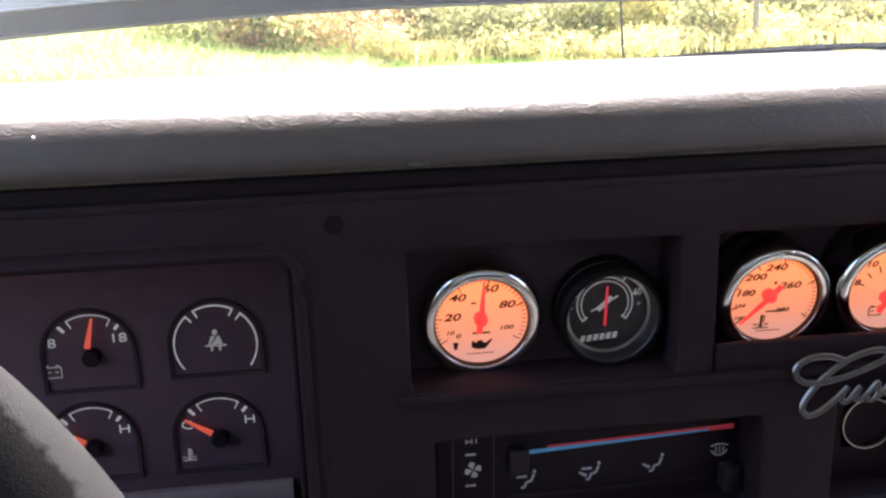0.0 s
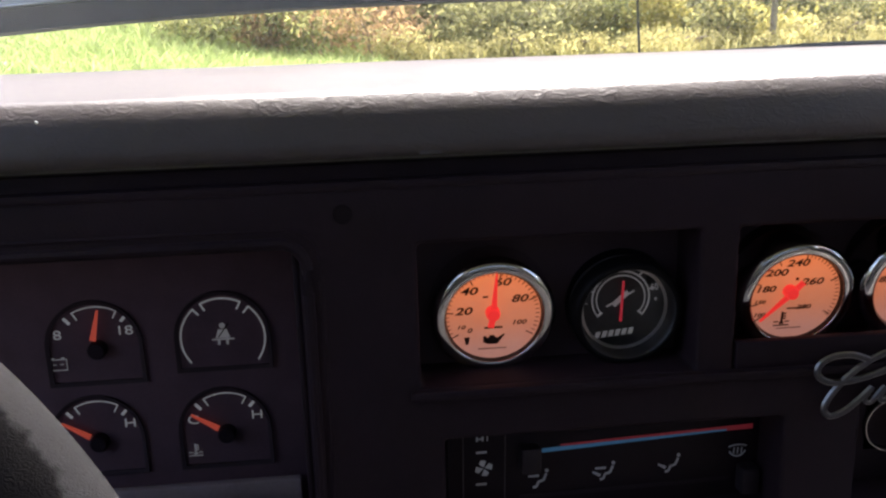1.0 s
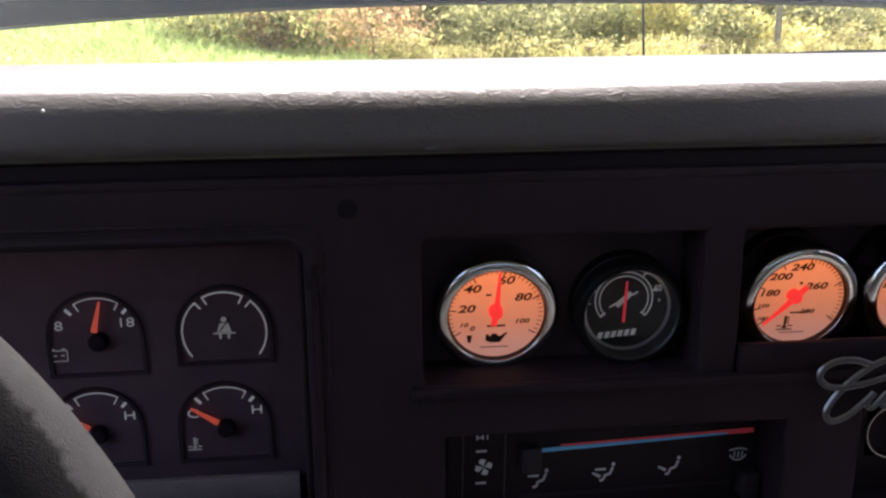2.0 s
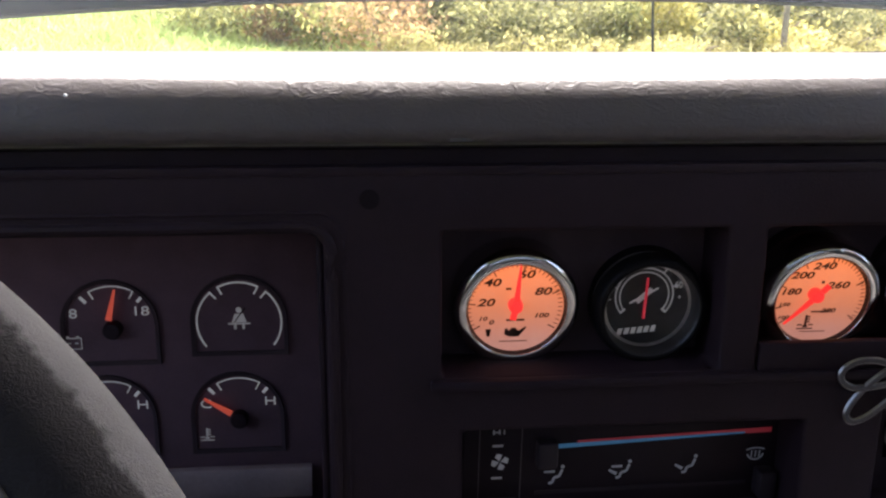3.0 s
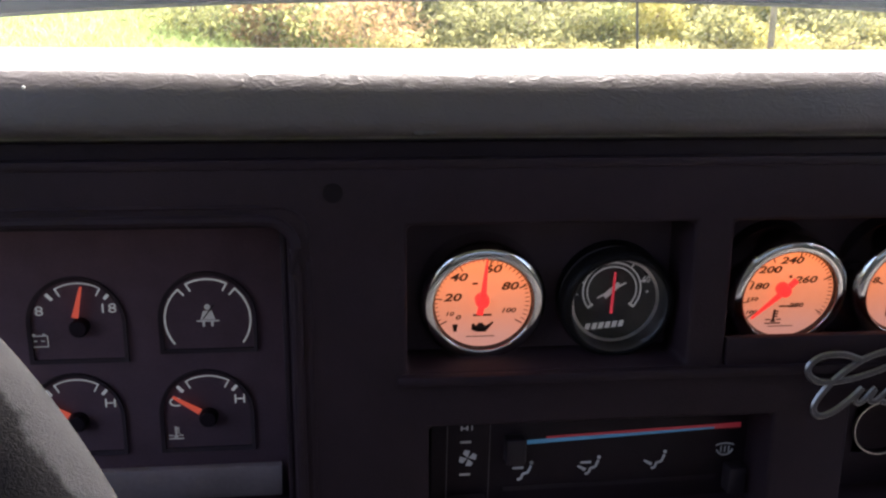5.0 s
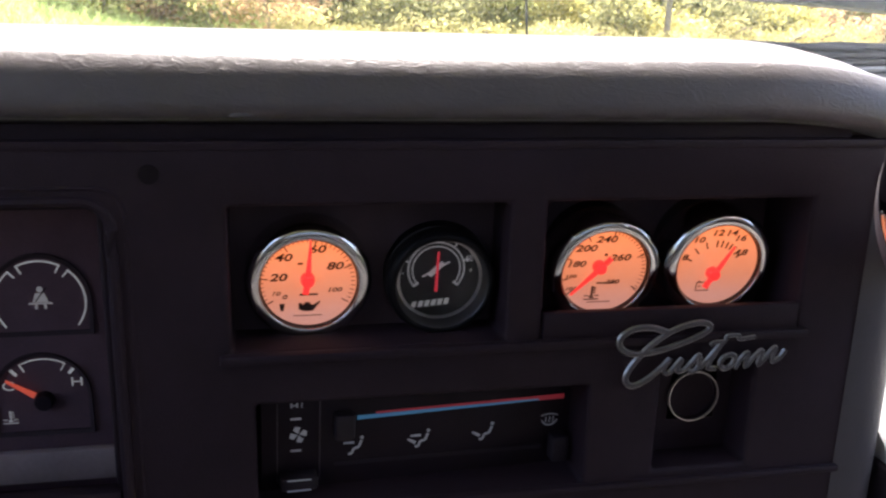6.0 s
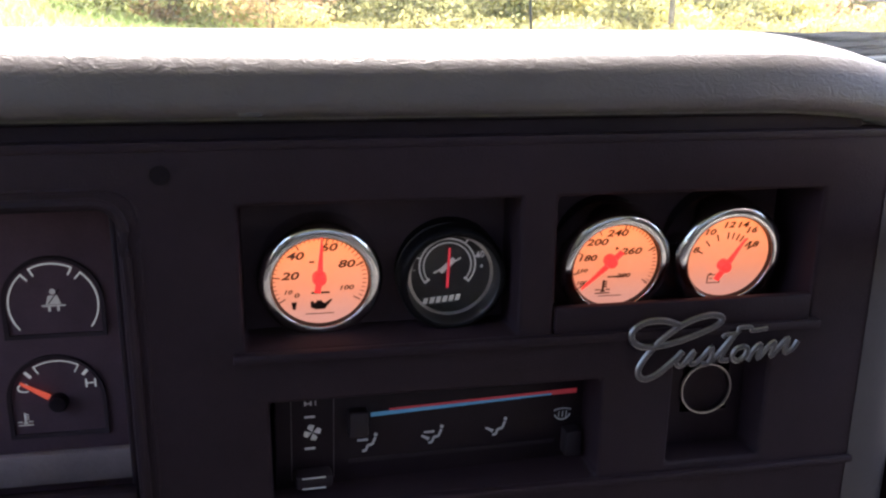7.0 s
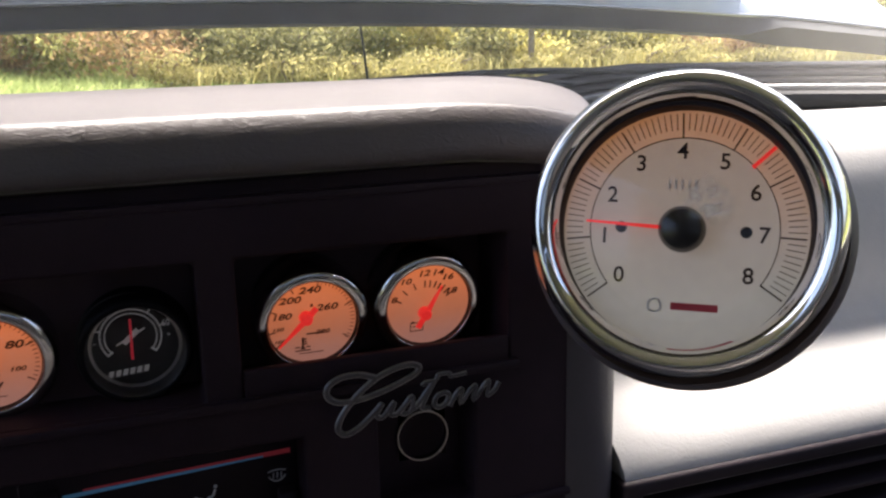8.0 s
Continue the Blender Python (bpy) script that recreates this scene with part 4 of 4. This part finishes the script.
airflow(0.0525, 1.169, True, True)
airflow(0.0855, 1.170, False, True)
part("defrost_icon", join(arc(0.0040, 0.0047, 200, 340, Z1, Z2, 12, 0.1215, 1.1755), arc(0.0115, 0.0121, 67, 113, Z1, Z2, 10, 0.1215, 1.1655), *[bar(0.1195 + 0.002 * k, 1.1725, 0.1197 + 0.002 * k, 1.1758, 0.0005, 0.0005, Z1, Z2) for k in range(3)]), M_GREYINK, heater)

# ---- lighter socket ring ----
SX, SZ = 0.2065, 1.1771
socket = thing("lighter_socket", "thin chrome ring round a dark lighter socket", "lighter socket", pose(SX, 0.0, SZ, 90))
part("ring", lathe([(0.0136, 0), (0.0138, 0.0009), (0.0144, 0.0009), (0.0146, 0), (0.0144, -0.001), (0.0138, -0.001)], 64, True), M_DULL, socket, "thin chrome ring")
part("well", lathe([(0.0136, 0.0), (0.0132, -0.003), (0.011, -0.0036), (0, -0.0038)], 40), M_PANEL, socket, "black socket cover")
part("plate", holed_plate(POCKET[0] + 0.0005 - SX, POCKET[1] - 0.0005 - SX, POCKET[2] - SZ, POCKET[3] - SZ, 0, 0.001, [(-0.0135, 0.0135, -0.0135, 0.0135)], 0.0003), M_PANEL, socket).matrix_basis = pose(0, 0, -0.0012, -90)

# ---- emblem ----
emblem = thing("emblem", "worn chrome script emblem reading Custom", "emblem", pose(0, FACE - 0.0035, 0, 90))


def stroke(name, pts, w=0.00145):
    q = [(0.1496 + (x - 74) * 0.0001352, 1.2218 - (x - 74) * 8.6e-6 - (y - 575) * 0.000127, 0.0014) for x, y in pts]
    ob = part(name, tube(spline(q, 5), w, 8, 0.7), M_EMBLEM, emblem)
    part("inlay", tube(spline([(x, y, z + w * 0.42) for x, y, z in q], 5), w * 0.66, 8, 0.6), M_INLAY, ob, "dull grey inlay")


stroke("letter", [(262, 540), (200, 522), (130, 530), (85, 565), (85, 605), (130, 630), (220, 620), (320, 585), (410, 540), (430, 510), (390, 497), (320, 515), (250, 555), (180, 620), (130, 690), (115, 740), (140, 765), (190, 745), (250, 690), (285, 650)], 0.0017)
stroke("letter", [(285, 648), (262, 695), (285, 708), (330, 650), (316, 698), (340, 702)])
stroke("letter", [(340, 702), (372, 665), (398, 632), (402, 672), (385, 702), (358, 700)])
stroke("letter", [(405, 690), (450, 630), (488, 575), (455, 640), (438, 685), (470, 688)])
stroke("letter", [(530, 628), (500, 640), (486, 672), (505, 690), (535, 672), (545, 640), (528, 628)])
stroke("letter", [(548, 690), (575, 640), (598, 622), (592, 680), (630, 630), (655, 612), (645, 672), (690, 612), (708, 598), (700, 655), (730, 640), (750, 605)])
stroke("crossbar", [(440, 592), (455, 578), (496, 572), (506, 550), (550, 548), (556, 562), (618, 552)], 0.0012)

# ---- steering wheel ----
WM = pose(-0.2617, -0.3162, 1.2138, 52.2, 0, 0)
wheel = thing("steering_wheel", "steering wheel wrapped in grey leather", "steering wheel", WM)
bm = lathe([(0.1817 + 0.0140 * math.cos(2 * math.pi * k / 48), 0.0140 * math.sin(2 * math.pi * k / 48)) for k in range(48)], 240, True)
part("rim", bm, M_LEATHER, wheel, "grey leather rim with shade painted on its inner side", angle=80)
part("seam", lathe([(0.1817 + 0.0148 * math.cos(radians(120)) + 0.0006 * math.cos(math.pi * k / 4), 0.0143 * math.sin(radians(120)) + 0.0006 * math.sin(math.pi * k / 4)) for k in range(8)], 160, True), M_STITCH, wheel, "pale stitched seam")
part("hub", lathe([(0, -0.03), (0.06, -0.032), (0.072, -0.045), (0.07, -0.075), (0, -0.08)], 40), M_TRIM, wheel)
for s in (-1, 1):
    part("spoke", tube(spline([(s * 0.05, -0.01, -0.05), (s * 0.12, -0.03, -0.03), (s * 0.18, -0.045, 0.0)], 5), 0.014, 10, 0.5), M_TRIM, wheel)
part("column", tube([Vector((0, 0, -0.07)), Vector((0, 0, -0.22)), Vector((0, 0, -0.36))], 0.035, 16), M_RECESS, wheel)

# ---- cab ----
TOP_Z = 1.92


def glass_point(u, v):
    """u from -1 to 1 across, v from 0 at the cowl to 1 at the roof."""
    x = CX + u * HALF * (1 - 0.12 * v)
    y0, y1 = glass_foot(CX + u * HALF), 0.30 - 0.22 * abs(u) ** 2.5
    return Vector((x, y0 + (y1 - y0) * v, 1.283 + (TOP_Z - 1.283) * v + 0.05 * v * (1 - v)))


def curved_pane(u0, u1, nu, nv, t):
    bm = bmesh.new()
    g = [[[bm.verts.new(glass_point(u0 + (u1 - u0) * i / nu, j / nv) + Vector((0, k * t, k * t))) for i in range(nu + 1)] for j in range(nv + 1)] for k in (0, 1)]
    for k in (0, 1):
        for j in range(nv):
            for i in range(nu):
                bm.faces.new((g[k][j][i], g[k][j][i + 1], g[k][j + 1][i + 1], g[k][j + 1][i]))
    for j in (0, nv):
        for i in range(nu):
            bm.faces.new((g[0][j][i], g[0][j][i + 1], g[1][j][i + 1], g[1][j][i]))
    for i in (0, nu):
        for j in range(nv):
            bm.faces.new((g[0][j][i], g[0][j + 1][i], g[1][j + 1][i], g[1][j][i]))
    return bm


shield = tagged(part("windshield", curved_pane(-1, 1, 24, 6, 0.004), M_GLASS, None, "clear curved laminated windshield glass", angle=80), kind="structure", category="windshield")
shield.visible_shadow = False
cab = thing("truck_cab", "closed pickup cab with grey headliner and dark trim", "truck cab", kind="structure")
# Out of view; front edge carried forward to shade the steering wheel.
part("roof", box(CX - 0.78, CX + 0.78, -1.40, 0.30, TOP_Z, TOP_Z + 0.05, 0.02), M_LINER, cab)
part("roof_skin", box(CX - 0.80, CX + 0.80, -1.42, 0.32, TOP_Z + 0.054, TOP_Z + 0.075, 0.008), M_PAINT, cab)
for s in (-1, 1):
    part("pillar", tube([glass_point(s, 0) + Vector((s * 0.02, -0.02, -0.1)), glass_point(s, 0.5) + Vector((s * 0.02, -0.02, 0)), glass_point(s, 1) + Vector((s * 0.02, -0.02, 0.02))], 0.035, 10), M_TRIM, cab)
    part("rear_pillar", box(CX + s * 0.83 - 0.05, CX + s * 0.83 + 0.05, -1.45, -0.75, 1.2, TOP_Z, 0.01), M_DOOR, cab)
    part("door_panel", box(CX + s * 0.90 - 0.04, CX + s * 0.90 + 0.04, -1.45, 0.45, 0.45, 1.24, 0.02), M_DOOR, cab)
    part("door_glass", box(CX + s * 0.86 - 0.003, CX + s * 0.86 + 0.003, -0.75, 0.25, 1.24, TOP_Z), M_TINT, cab, "tinted door glass")
part("back_wall", holed_plate(CX - 0.85, CX + 0.85, 0.45, TOP_Z, -1.45, -1.41, [(CX - 0.55, CX + 0.55, 1.42, 1.78)], 0.004), M_DOOR, cab)
part("rear_glass", box(CX - 0.55, CX + 0.55, -1.435, -1.43, 1.42, 1.78), M_DARKTINT, cab, "tinted rear glass")
part("floor", box(CX - 0.88, CX + 0.88, -1.44, 0.58, 0.42, 0.45), M_CLOTH, cab)
part("firewall", box(CX - 0.88, CX + 0.88, 0.585, 0.61, 0.45, 1.19), M_SEAL, cab)
seat = thing("bench_seat", "grey cloth bench seat", "seat")
part("cushion", box(CX - 0.7, CX + 0.7, -1.15, -0.62, 0.62, 0.82, 0.06, 4), M_CLOTH, seat)
part("backrest", box(CX - 0.7, CX + 0.7, -1.36, -1.17, 0.80, 1.40, 0.06, 4), M_CLOTH, seat)
part("base", box(CX - 0.66, CX + 0.66, -1.25, -0.66, 0.45, 0.64, 0.01), M_TRIM, seat)

# ---- truck front: cowl, wipers, raised hood, antenna ----
truck = thing("truck_front", "silver pickup front end below the windshield", "truck body")


def swell(x):
    """The cowl stands higher on the passenger side."""
    return 0.022 * min(1.0, max(0.0, (x - 0.56) / 0.12))


bm = bmesh.new()
cowl = [(0.0, 1.28), (0.02, 1.289), (0.05, 1.296), (0.11, 1.318), (0.14, 1.30), (0.14, 1.15), (0.0, 1.15)]
cowl_rows = [[bm.verts.new((CX + u / 12 * HALF, glass_foot(CX + u / 12 * HALF) + 0.01 + a, z + swell(CX + u / 12 * HALF))) for a, z in cowl] for u in range(-12, 13)]
for a, b in zip(cowl_rows, cowl_rows[1:]):
    for i in range(len(cowl)):
        j = (i + 1) % len(cowl)
        bm.faces.new((a[i], a[j], b[j], b[i]))
part("cowl", bm, M_COWL, truck, "black cowl grille")
for s in (-1, 1):
    part("fender", box(CX + s * 0.86 - 0.1, CX + s * 0.86 + 0.1, 0.64, 2.3, 0.7, 1.16, 0.05, 4), M_PAINT, truck)
part("grille", box(CX - 0.8, CX + 0.8, 2.2, 2.3, 0.55, 1.0, 0.03), M_SEAL, truck)
part("engine_cover", box(CX - 0.7, CX + 0.7, 0.8, 2.15, 0.7, 0.95, 0.03), M_SEAL, truck)

for back, up in ((0.030, 1.2965), (0.058, 1.3035), (0.084, 1.3125)):
    part("cowl_rib", tube([Vector((CX + u / 12 * HALF, glass_foot(CX + u / 12 * HALF) + 0.01 + back, up + swell(CX + u / 12 * HALF))) for u in range(-12, 13)], 0.0035, 6), M_SEAL, truck, "black moulded rib of the cowl")
part("cowl_edge", tube([Vector((CX + u / 12 * HALF, glass_foot(CX + u / 12 * HALF) + 0.016, 1.290 + swell(CX + u / 12 * HALF))) for u in range(-12, 13)], 0.0045, 8), M_PAINT, truck, "bright painted cowl edge")
part("windshield_seal", tube([Vector((CX + u / 12 * HALF, glass_foot(CX + u / 12 * HALF) - 0.014, 1.277 + swell(CX + u / 12 * HALF))) for u in range(-12, 13)], 0.011, 8), M_SEAL, truck, "black rubber seal")

hood = thing("hood", "raised silver hood with glossy paint and dark rear flange", "hood")
HY0, LEAN_H = 0.80, 83.0


def hood_point(u, v, t=0.0):
    """u from -1 to 1 across, v metres up from the rear edge, t out from the skin."""
    x = CX + 0.06 + u * 1.13
    z = 1.432 - (0.062 if u < 0 else 0.055) * abs(u) ** 2.2 * 1.25
    y = HY0 - 0.06 * u * u
    lean = radians(LEAN_H if abs(u) < 0.73 else 28.0)
    c, s = math.cos(lean), math.sin(lean)
    crown = 0.03 * (1 - u * u) * min(1, v / 0.4)
    return Vector((x, y + v * c - (t + crown) * s, z + v * s + (t + crown) * c))


def hood_sheet(v0, v1, nv, t0, t1):
    bm = bmesh.new()
    us = [-1 + 2 * i / 40 for i in range(41)]
    front = [[bm.verts.new(hood_point(u, v0 + (v1 - v0) * j / nv, t0)) for u in us] for j in range(nv + 1)]
    rear = [[bm.verts.new(hood_point(u, v0 + (v1 - v0) * j / nv, t1)) for u in us] for j in range(nv + 1)]
    for g in (front, rear):
        for j in range(nv):
            for i in range(40):
                bm.faces.new((g[j][i], g[j][i + 1], g[j + 1][i + 1], g[j + 1][i]))
    for j in (0, nv):
        for i in range(40):
            bm.faces.new((front[j][i], front[j][i + 1], rear[j][i + 1], rear[j][i]))
    for i in (0, 40):
        for j in range(nv):
            bm.faces.new((front[j][i], front[j + 1][i], rear[j + 1][i], rear[j][i]))
    return bm


part("skin", hood_sheet(0.0, 1.05, 12, 0.0, -0.004), M_PAINT, hood, "glossy silver paint", angle=60)
part("flange", hood_sheet(-0.03, -0.001, 2, 0.002, -0.03), M_HOODEDGE, hood, "dark rolled rear flange", angle=60)
# Bead added to carry the thin highlight along the skin's lower edge.
part("highlight_bead", tube([hood_point(-1 + 2 * i / 40, 0.0, 0.004) for i in range(41)], 0.003, 8), M_PAINT, hood, "bright bead added for the highlight along the edge")
for s in (-1, 1):
    part("hinge", tube([Vector((CX + 0.06 + s * 1.0, 0.92, 1.10)), Vector((CX + 0.06 + s * 1.12, 0.80, 1.2)), Vector((CX + 0.06 + s * 1.12, 0.77, 1.42))], 0.014, 8), M_HOODEDGE, hood)

antenna = thing("antenna", "thin black whip antenna on the fender", "antenna")
part("mast", tube([Vector((0.735, 2.02, 1.15)), Vector((0.70, 1.98, 1.27)), Vector((0.665, 1.90, 1.42)), Vector((0.60, 1.78, 1.75))], [0.0042, 0.0038, 0.0034, 0.0025], 8), M_SEAL, antenna)
part("base", lathe([(0, 0.05), (0.012, 0.045), (0.02, 0.02), (0.028, 0.0)], 20), M_SEAL, antenna).location = (0.74, 2.025, 1.155)


def wiper(label, pts, px, py, pz):
    w = thing("wiper", label, "wiper")
    p = spline(pts, 6)
    part("blade", tube(p, 0.0032, 8, 1.2), M_SEAL, w, "black rubber blade")
    mid = p[len(p) // 2]
    part("arm", tube([Vector((px, py, pz)), (Vector((px, py, pz)) + mid) / 2 + Vector((0, 0, 0.006)), mid + Vector((0, 0.006, 0.002))], [0.007, 0.005, 0.0035], 8, 0.6), M_SEAL, w)
    part("pivot", lathe([(0, 0.03), (0.014, 0.028), (0.018, 0.0)], 16), M_SEAL, w).location = (px, py, pz - 0.015)
    return w


wiper("black wiper resting along the windshield base", [(0.245, 0.60, 1.329), (0.375, 0.60, 1.3345), (0.55, 0.612, 1.3375), (0.80, 0.62, 1.328)], 0.93, 0.69, 1.272)
wiper("black wiper parked low on the driver side", [(-0.55, 0.62, 1.30), (-0.30, 0.62, 1.304), (-0.02, 0.62, 1.30)], 0.12, 0.69, 1.268)

# ---- ground and growth ----


def rise(x, y):
    y = min(y, 20.0)
    return 0.05 * max(0.0, y - 6) + 0.10 * max(0.0, y - 11) * min(1.0, max(0.0, (-x - 1.2) / 3)) + 0.06 * noise.noise(Vector((x * 0.3, y * 0.3, 0)))


bm = bmesh.new()
xs = [-3000, -300, -80] + [-40 + 2 * i for i in range(46)] + [90, 300, 3000]
ys = [-3000, -300, -60, -20, -8, 0] + [2 + 1.0 * i for i in range(24)] + [28, 34, 45, 80, 300, 3000]
grid = [[bm.verts.new((x, y, rise(x, min(y, 20)) if -50 < x < 60 and 0 < y < 60 else rise(0, min(max(y, 0), 20)))) for x in xs] for y in ys]
for a, b in zip(grid, grid[1:]):
    for i in range(len(xs) - 1):
        bm.faces.new((a[i], a[i + 1], b[i + 1], b[i]))
tagged(part("ground", bm, M_GROUND, None, "rough mown verge with dry soil and grass", angle=80), kind="structure", category="ground")

rng = np.random.default_rng(4)


def blades(name, label, n, x0, x1, y0, y1, h0, h1, w, material, lean=0.35):
    """Grass as many small three-sided blades."""
    x, y = rng.uniform(x0, x1, n), rng.uniform(y0, y1, n)
    z = np.array([rise(a, b) for a, b in zip(x, y)])
    h, t = rng.uniform(h0, h1, n), rng.uniform(0, 2 * math.pi, n)
    lx, ly = rng.normal(0, lean, n) * h, rng.normal(0, lean, n) * h
    dx, dy = np.cos(t) * w, np.sin(t) * w
    v = np.empty((n, 5, 3))
    v[:, 0] = np.stack([x - dx, y - dy, z - 0.02], 1)
    v[:, 1] = np.stack([x + dx, y + dy, z - 0.02], 1)
    v[:, 2] = np.stack([x + dx * 0.7 + lx * 0.4, y + dy * 0.7 + ly * 0.4, z + h * 0.6], 1)
    v[:, 3] = np.stack([x - dx * 0.7 + lx * 0.4, y - dy * 0.7 + ly * 0.4, z + h * 0.6], 1)
    v[:, 4] = np.stack([x + lx, y + ly, z + h], 1)
    me = bpy.data.meshes.new(name)
    k = np.arange(n)[:, None] * 5
    faces = [tuple(f) for f in (k + np.array([0, 1, 2, 3])).tolist()] + [tuple(f) for f in (k + np.array([3, 2, 4])).tolist()]
    me.from_pydata(v.reshape(-1, 3).tolist(), [], faces)
    me.materials.append(material)
    return tagged(new(name, me), label, "grass", kind="stuff")


blades("grass", "bright green verge grass in sun", 34000, -10, 4.0, 8, 15.5, 0.05, 0.17, 0.009, M_GRASS, 0.6)
blades("tall_weeds", "straw-yellow tall weeds along the hedge", 3500, 1.0, 24, 14.8, 17.2, 0.15, 0.6, 0.01, M_STRAW, 0.5)
blades("bank_grass", "pale green tall grass on the bank", 34000, -14, 0.5, 12.5, 20, 0.10, 0.38, 0.012, M_PALEGRASS, 0.7)


def leaves(name, centre, size, n, leaf, material, parent, seed):
    """A crown of many small leaves gathered in uneven clumps."""
    r = np.random.default_rng(seed)
    k = 26
    d = r.normal(size=(k, 3))
    d /= np.linalg.norm(d, axis=1)[:, None]
    c = d * r.uniform(0.35, 1.0, (k, 1)) * np.array(size) * 0.8
    pick = r.integers(0, k, n)
    p = c[pick] + r.normal(size=(n, 3)) * np.array(size) * 0.2
    q = r.normal(size=(n, 3))
    q /= np.linalg.norm(q, axis=1)[:, None]
    s = np.cross(q, r.normal(size=(n, 3)))
    s /= np.linalg.norm(s, axis=1)[:, None]
    ln = (leaf * r.uniform(0.6, 1.4, n))[:, None]
    v = np.stack([p - q * ln, p + s * ln * 0.45, p + q * ln, p - s * ln * 0.45], 1) + np.array(centre)
    v[:, :, 2] = np.maximum(v[:, :, 2], 0.1)
    me = bpy.data.meshes.new(name)
    me.from_pydata(v.reshape(-1, 3).tolist(), [], (np.arange(n)[:, None] * 4 + np.arange(4)).tolist())
    me.materials.append(material)
    ob = new(name, me)
    ob.parent = parent
    return ob


def bush(x, y, w, h, material, label, seed, n=1500, leaf=0.06):
    z = rise(x, y)
    b = thing("bush", label, "bush", group="roadside bushes")
    r = random.Random(seed)
    for _ in range(4):
        a = r.uniform(0, 6.28)
        top = Vector((x + math.cos(a) * w * 0.4, y + math.sin(a) * w * 0.4, z + h * 0.7))
        part("stem", tube(spline([(x, y, z - 0.05), tuple((Vector((x, y, z)) + top) / 2 + Vector((0.1 * math.sin(a), 0.1, 0.1))), tuple(top)], 3), 0.018, 5), M_BARK, b)
    leaves("crown", (x, y, z + h * 0.52), (w, w * 0.8, h * 0.55), n, leaf, material, b, seed)


def tree(x, y, h, rad, material, label, seed, tilt=0.0, n=3500):
    z = rise(x, y)
    t = thing("tree", label, "tree", group="roadside trees")
    top = Vector((x + tilt * h, y, z + h))
    trunk = spline([(x, y, z - 0.1), (x + tilt * h * 0.3 + 0.05, y, z + h * 0.35), (x + tilt * h * 0.7, y + 0.1, z + h * 0.7), tuple(top)], 4)
    part("trunk", tube(trunk, [rad * (1 - 0.75 * i / (len(trunk) - 1)) for i in range(len(trunk))], 10), M_BARK, t)
    r = random.Random(seed)
    for k in range(6):
        p = trunk[4 + k]
        a = r.uniform(0, 6.28)
        part("limb", tube(spline([tuple(p), tuple(p + Vector((math.cos(a) * 0.7, math.sin(a) * 0.7, 0.5))), tuple(p + Vector((math.cos(a) * 1.5, math.sin(a) * 1.5, 1.3)))], 3), [rad * 0.35 * (1 - 0.1 * i) for i in range(7)], 6), M_BARK, t)
    leaves("crown", (x + tilt * h * 0.8, y, z + h * 0.78), (2.0, 1.8, h * 0.38), n, 0.1, material, t, seed)


R2 = random.Random(11)
MIX = [(M_LEAF, "olive-green roadside bush in autumn sun"), (M_LEAFY, "yellow autumn bush in full sun"), (M_LEAF, "olive-green roadside bush in autumn sun"), (M_LEAFR, "rusty brown autumn bush"), (M_LEAFY, "yellow autumn bush in full sun"), (M_LEAFD, "dark green shaded bush")]
i = 0
x = 0.8
while x < 24:
    bush(x, 15.6 + R2.uniform(-0.5, 0.5), R2.uniform(0.5, 0.8), R2.uniform(0.35, 0.75), M_STRAW, "low straw-yellow weed clump", 900 + i, 1500, 0.03)
    x += R2.uniform(0.5, 0.9)
    i += 1
for row, (y0, h0, step) in enumerate(((16.5, 1.3, 1.15), (18.5, 2.2, 1.4), (21.5, 3.6, 1.8), (25.5, 6.5, 2.2))):
    x = -11.0 - row
    while x < 24 + row * 3:
        m, lab = MIX[R2.choice((0, 1, 3, 5, 0, 5, 3))] if row < 2 else MIX[R2.choice((0, 0, 5, 1, 4) if row == 2 else (5, 5, 0))]
        if row > 1 or x > -3.4:
            bush(x, y0 + R2.uniform(-0.7, 0.7) + (4.5 if x < -3.4 else 1.0 if x < -1 else 0), R2.uniform(0.8, 1.4) * (1 + 0.25 * row), h0 * R2.uniform(0.7, 1.25), m, lab, 100 + i, 1700 + 250 * row, 0.06 + 0.018 * row)
        x += step * R2.uniform(0.6, 1.05)
        i += 1
for k, x in enumerate((-9, -4.5, -1, 3.0, 7.4, 11.5, 16, 21)):
    tree(x, 15.4 if k == 4 else 23.5 + R2.uniform(-1, 1), R2.uniform(7, 10), 0.06 if k == 4 else R2.uniform(0.1, 0.18), M_LEAFD if k % 2 else M_LEAF, "slender roadside tree with a grey trunk", 500 + k, R2.uniform(-0.05, 0.08))


# ---- scraps in the grass ----
def scrap(x, y, s, seed, label):
    p = thing("paper_scrap", label, "litter", pose(x, y, rise(x, y) + 0.12), "scraps in the grass")
    r = random.Random(seed)
    bm = bmesh.new()
    bmesh.ops.create_icosphere(bm, subdivisions=3, radius=s)
    for v in bm.verts:
        v.co = v.co * (0.8 + 0.4 * noise.noise(v.co * 18 + Vector((seed, 0, 0)))) * r.uniform(0.94, 1.06)
        v.co.z *= 0.7
    part("sheet", bm, M_PAPER, p, smooth=False)
    part("fold", bar(-s, 0, s, s * 0.3, s * 0.5, s * 0.9, -0.12, -0.02), M_PAPER, p)


scrap(-1.75, 14.2, 0.075, 3, "crumpled white paper lying in the grass")
scrap(-5.3, 14.0, 0.06, 8, "small crumpled white paper on the grassy bank")
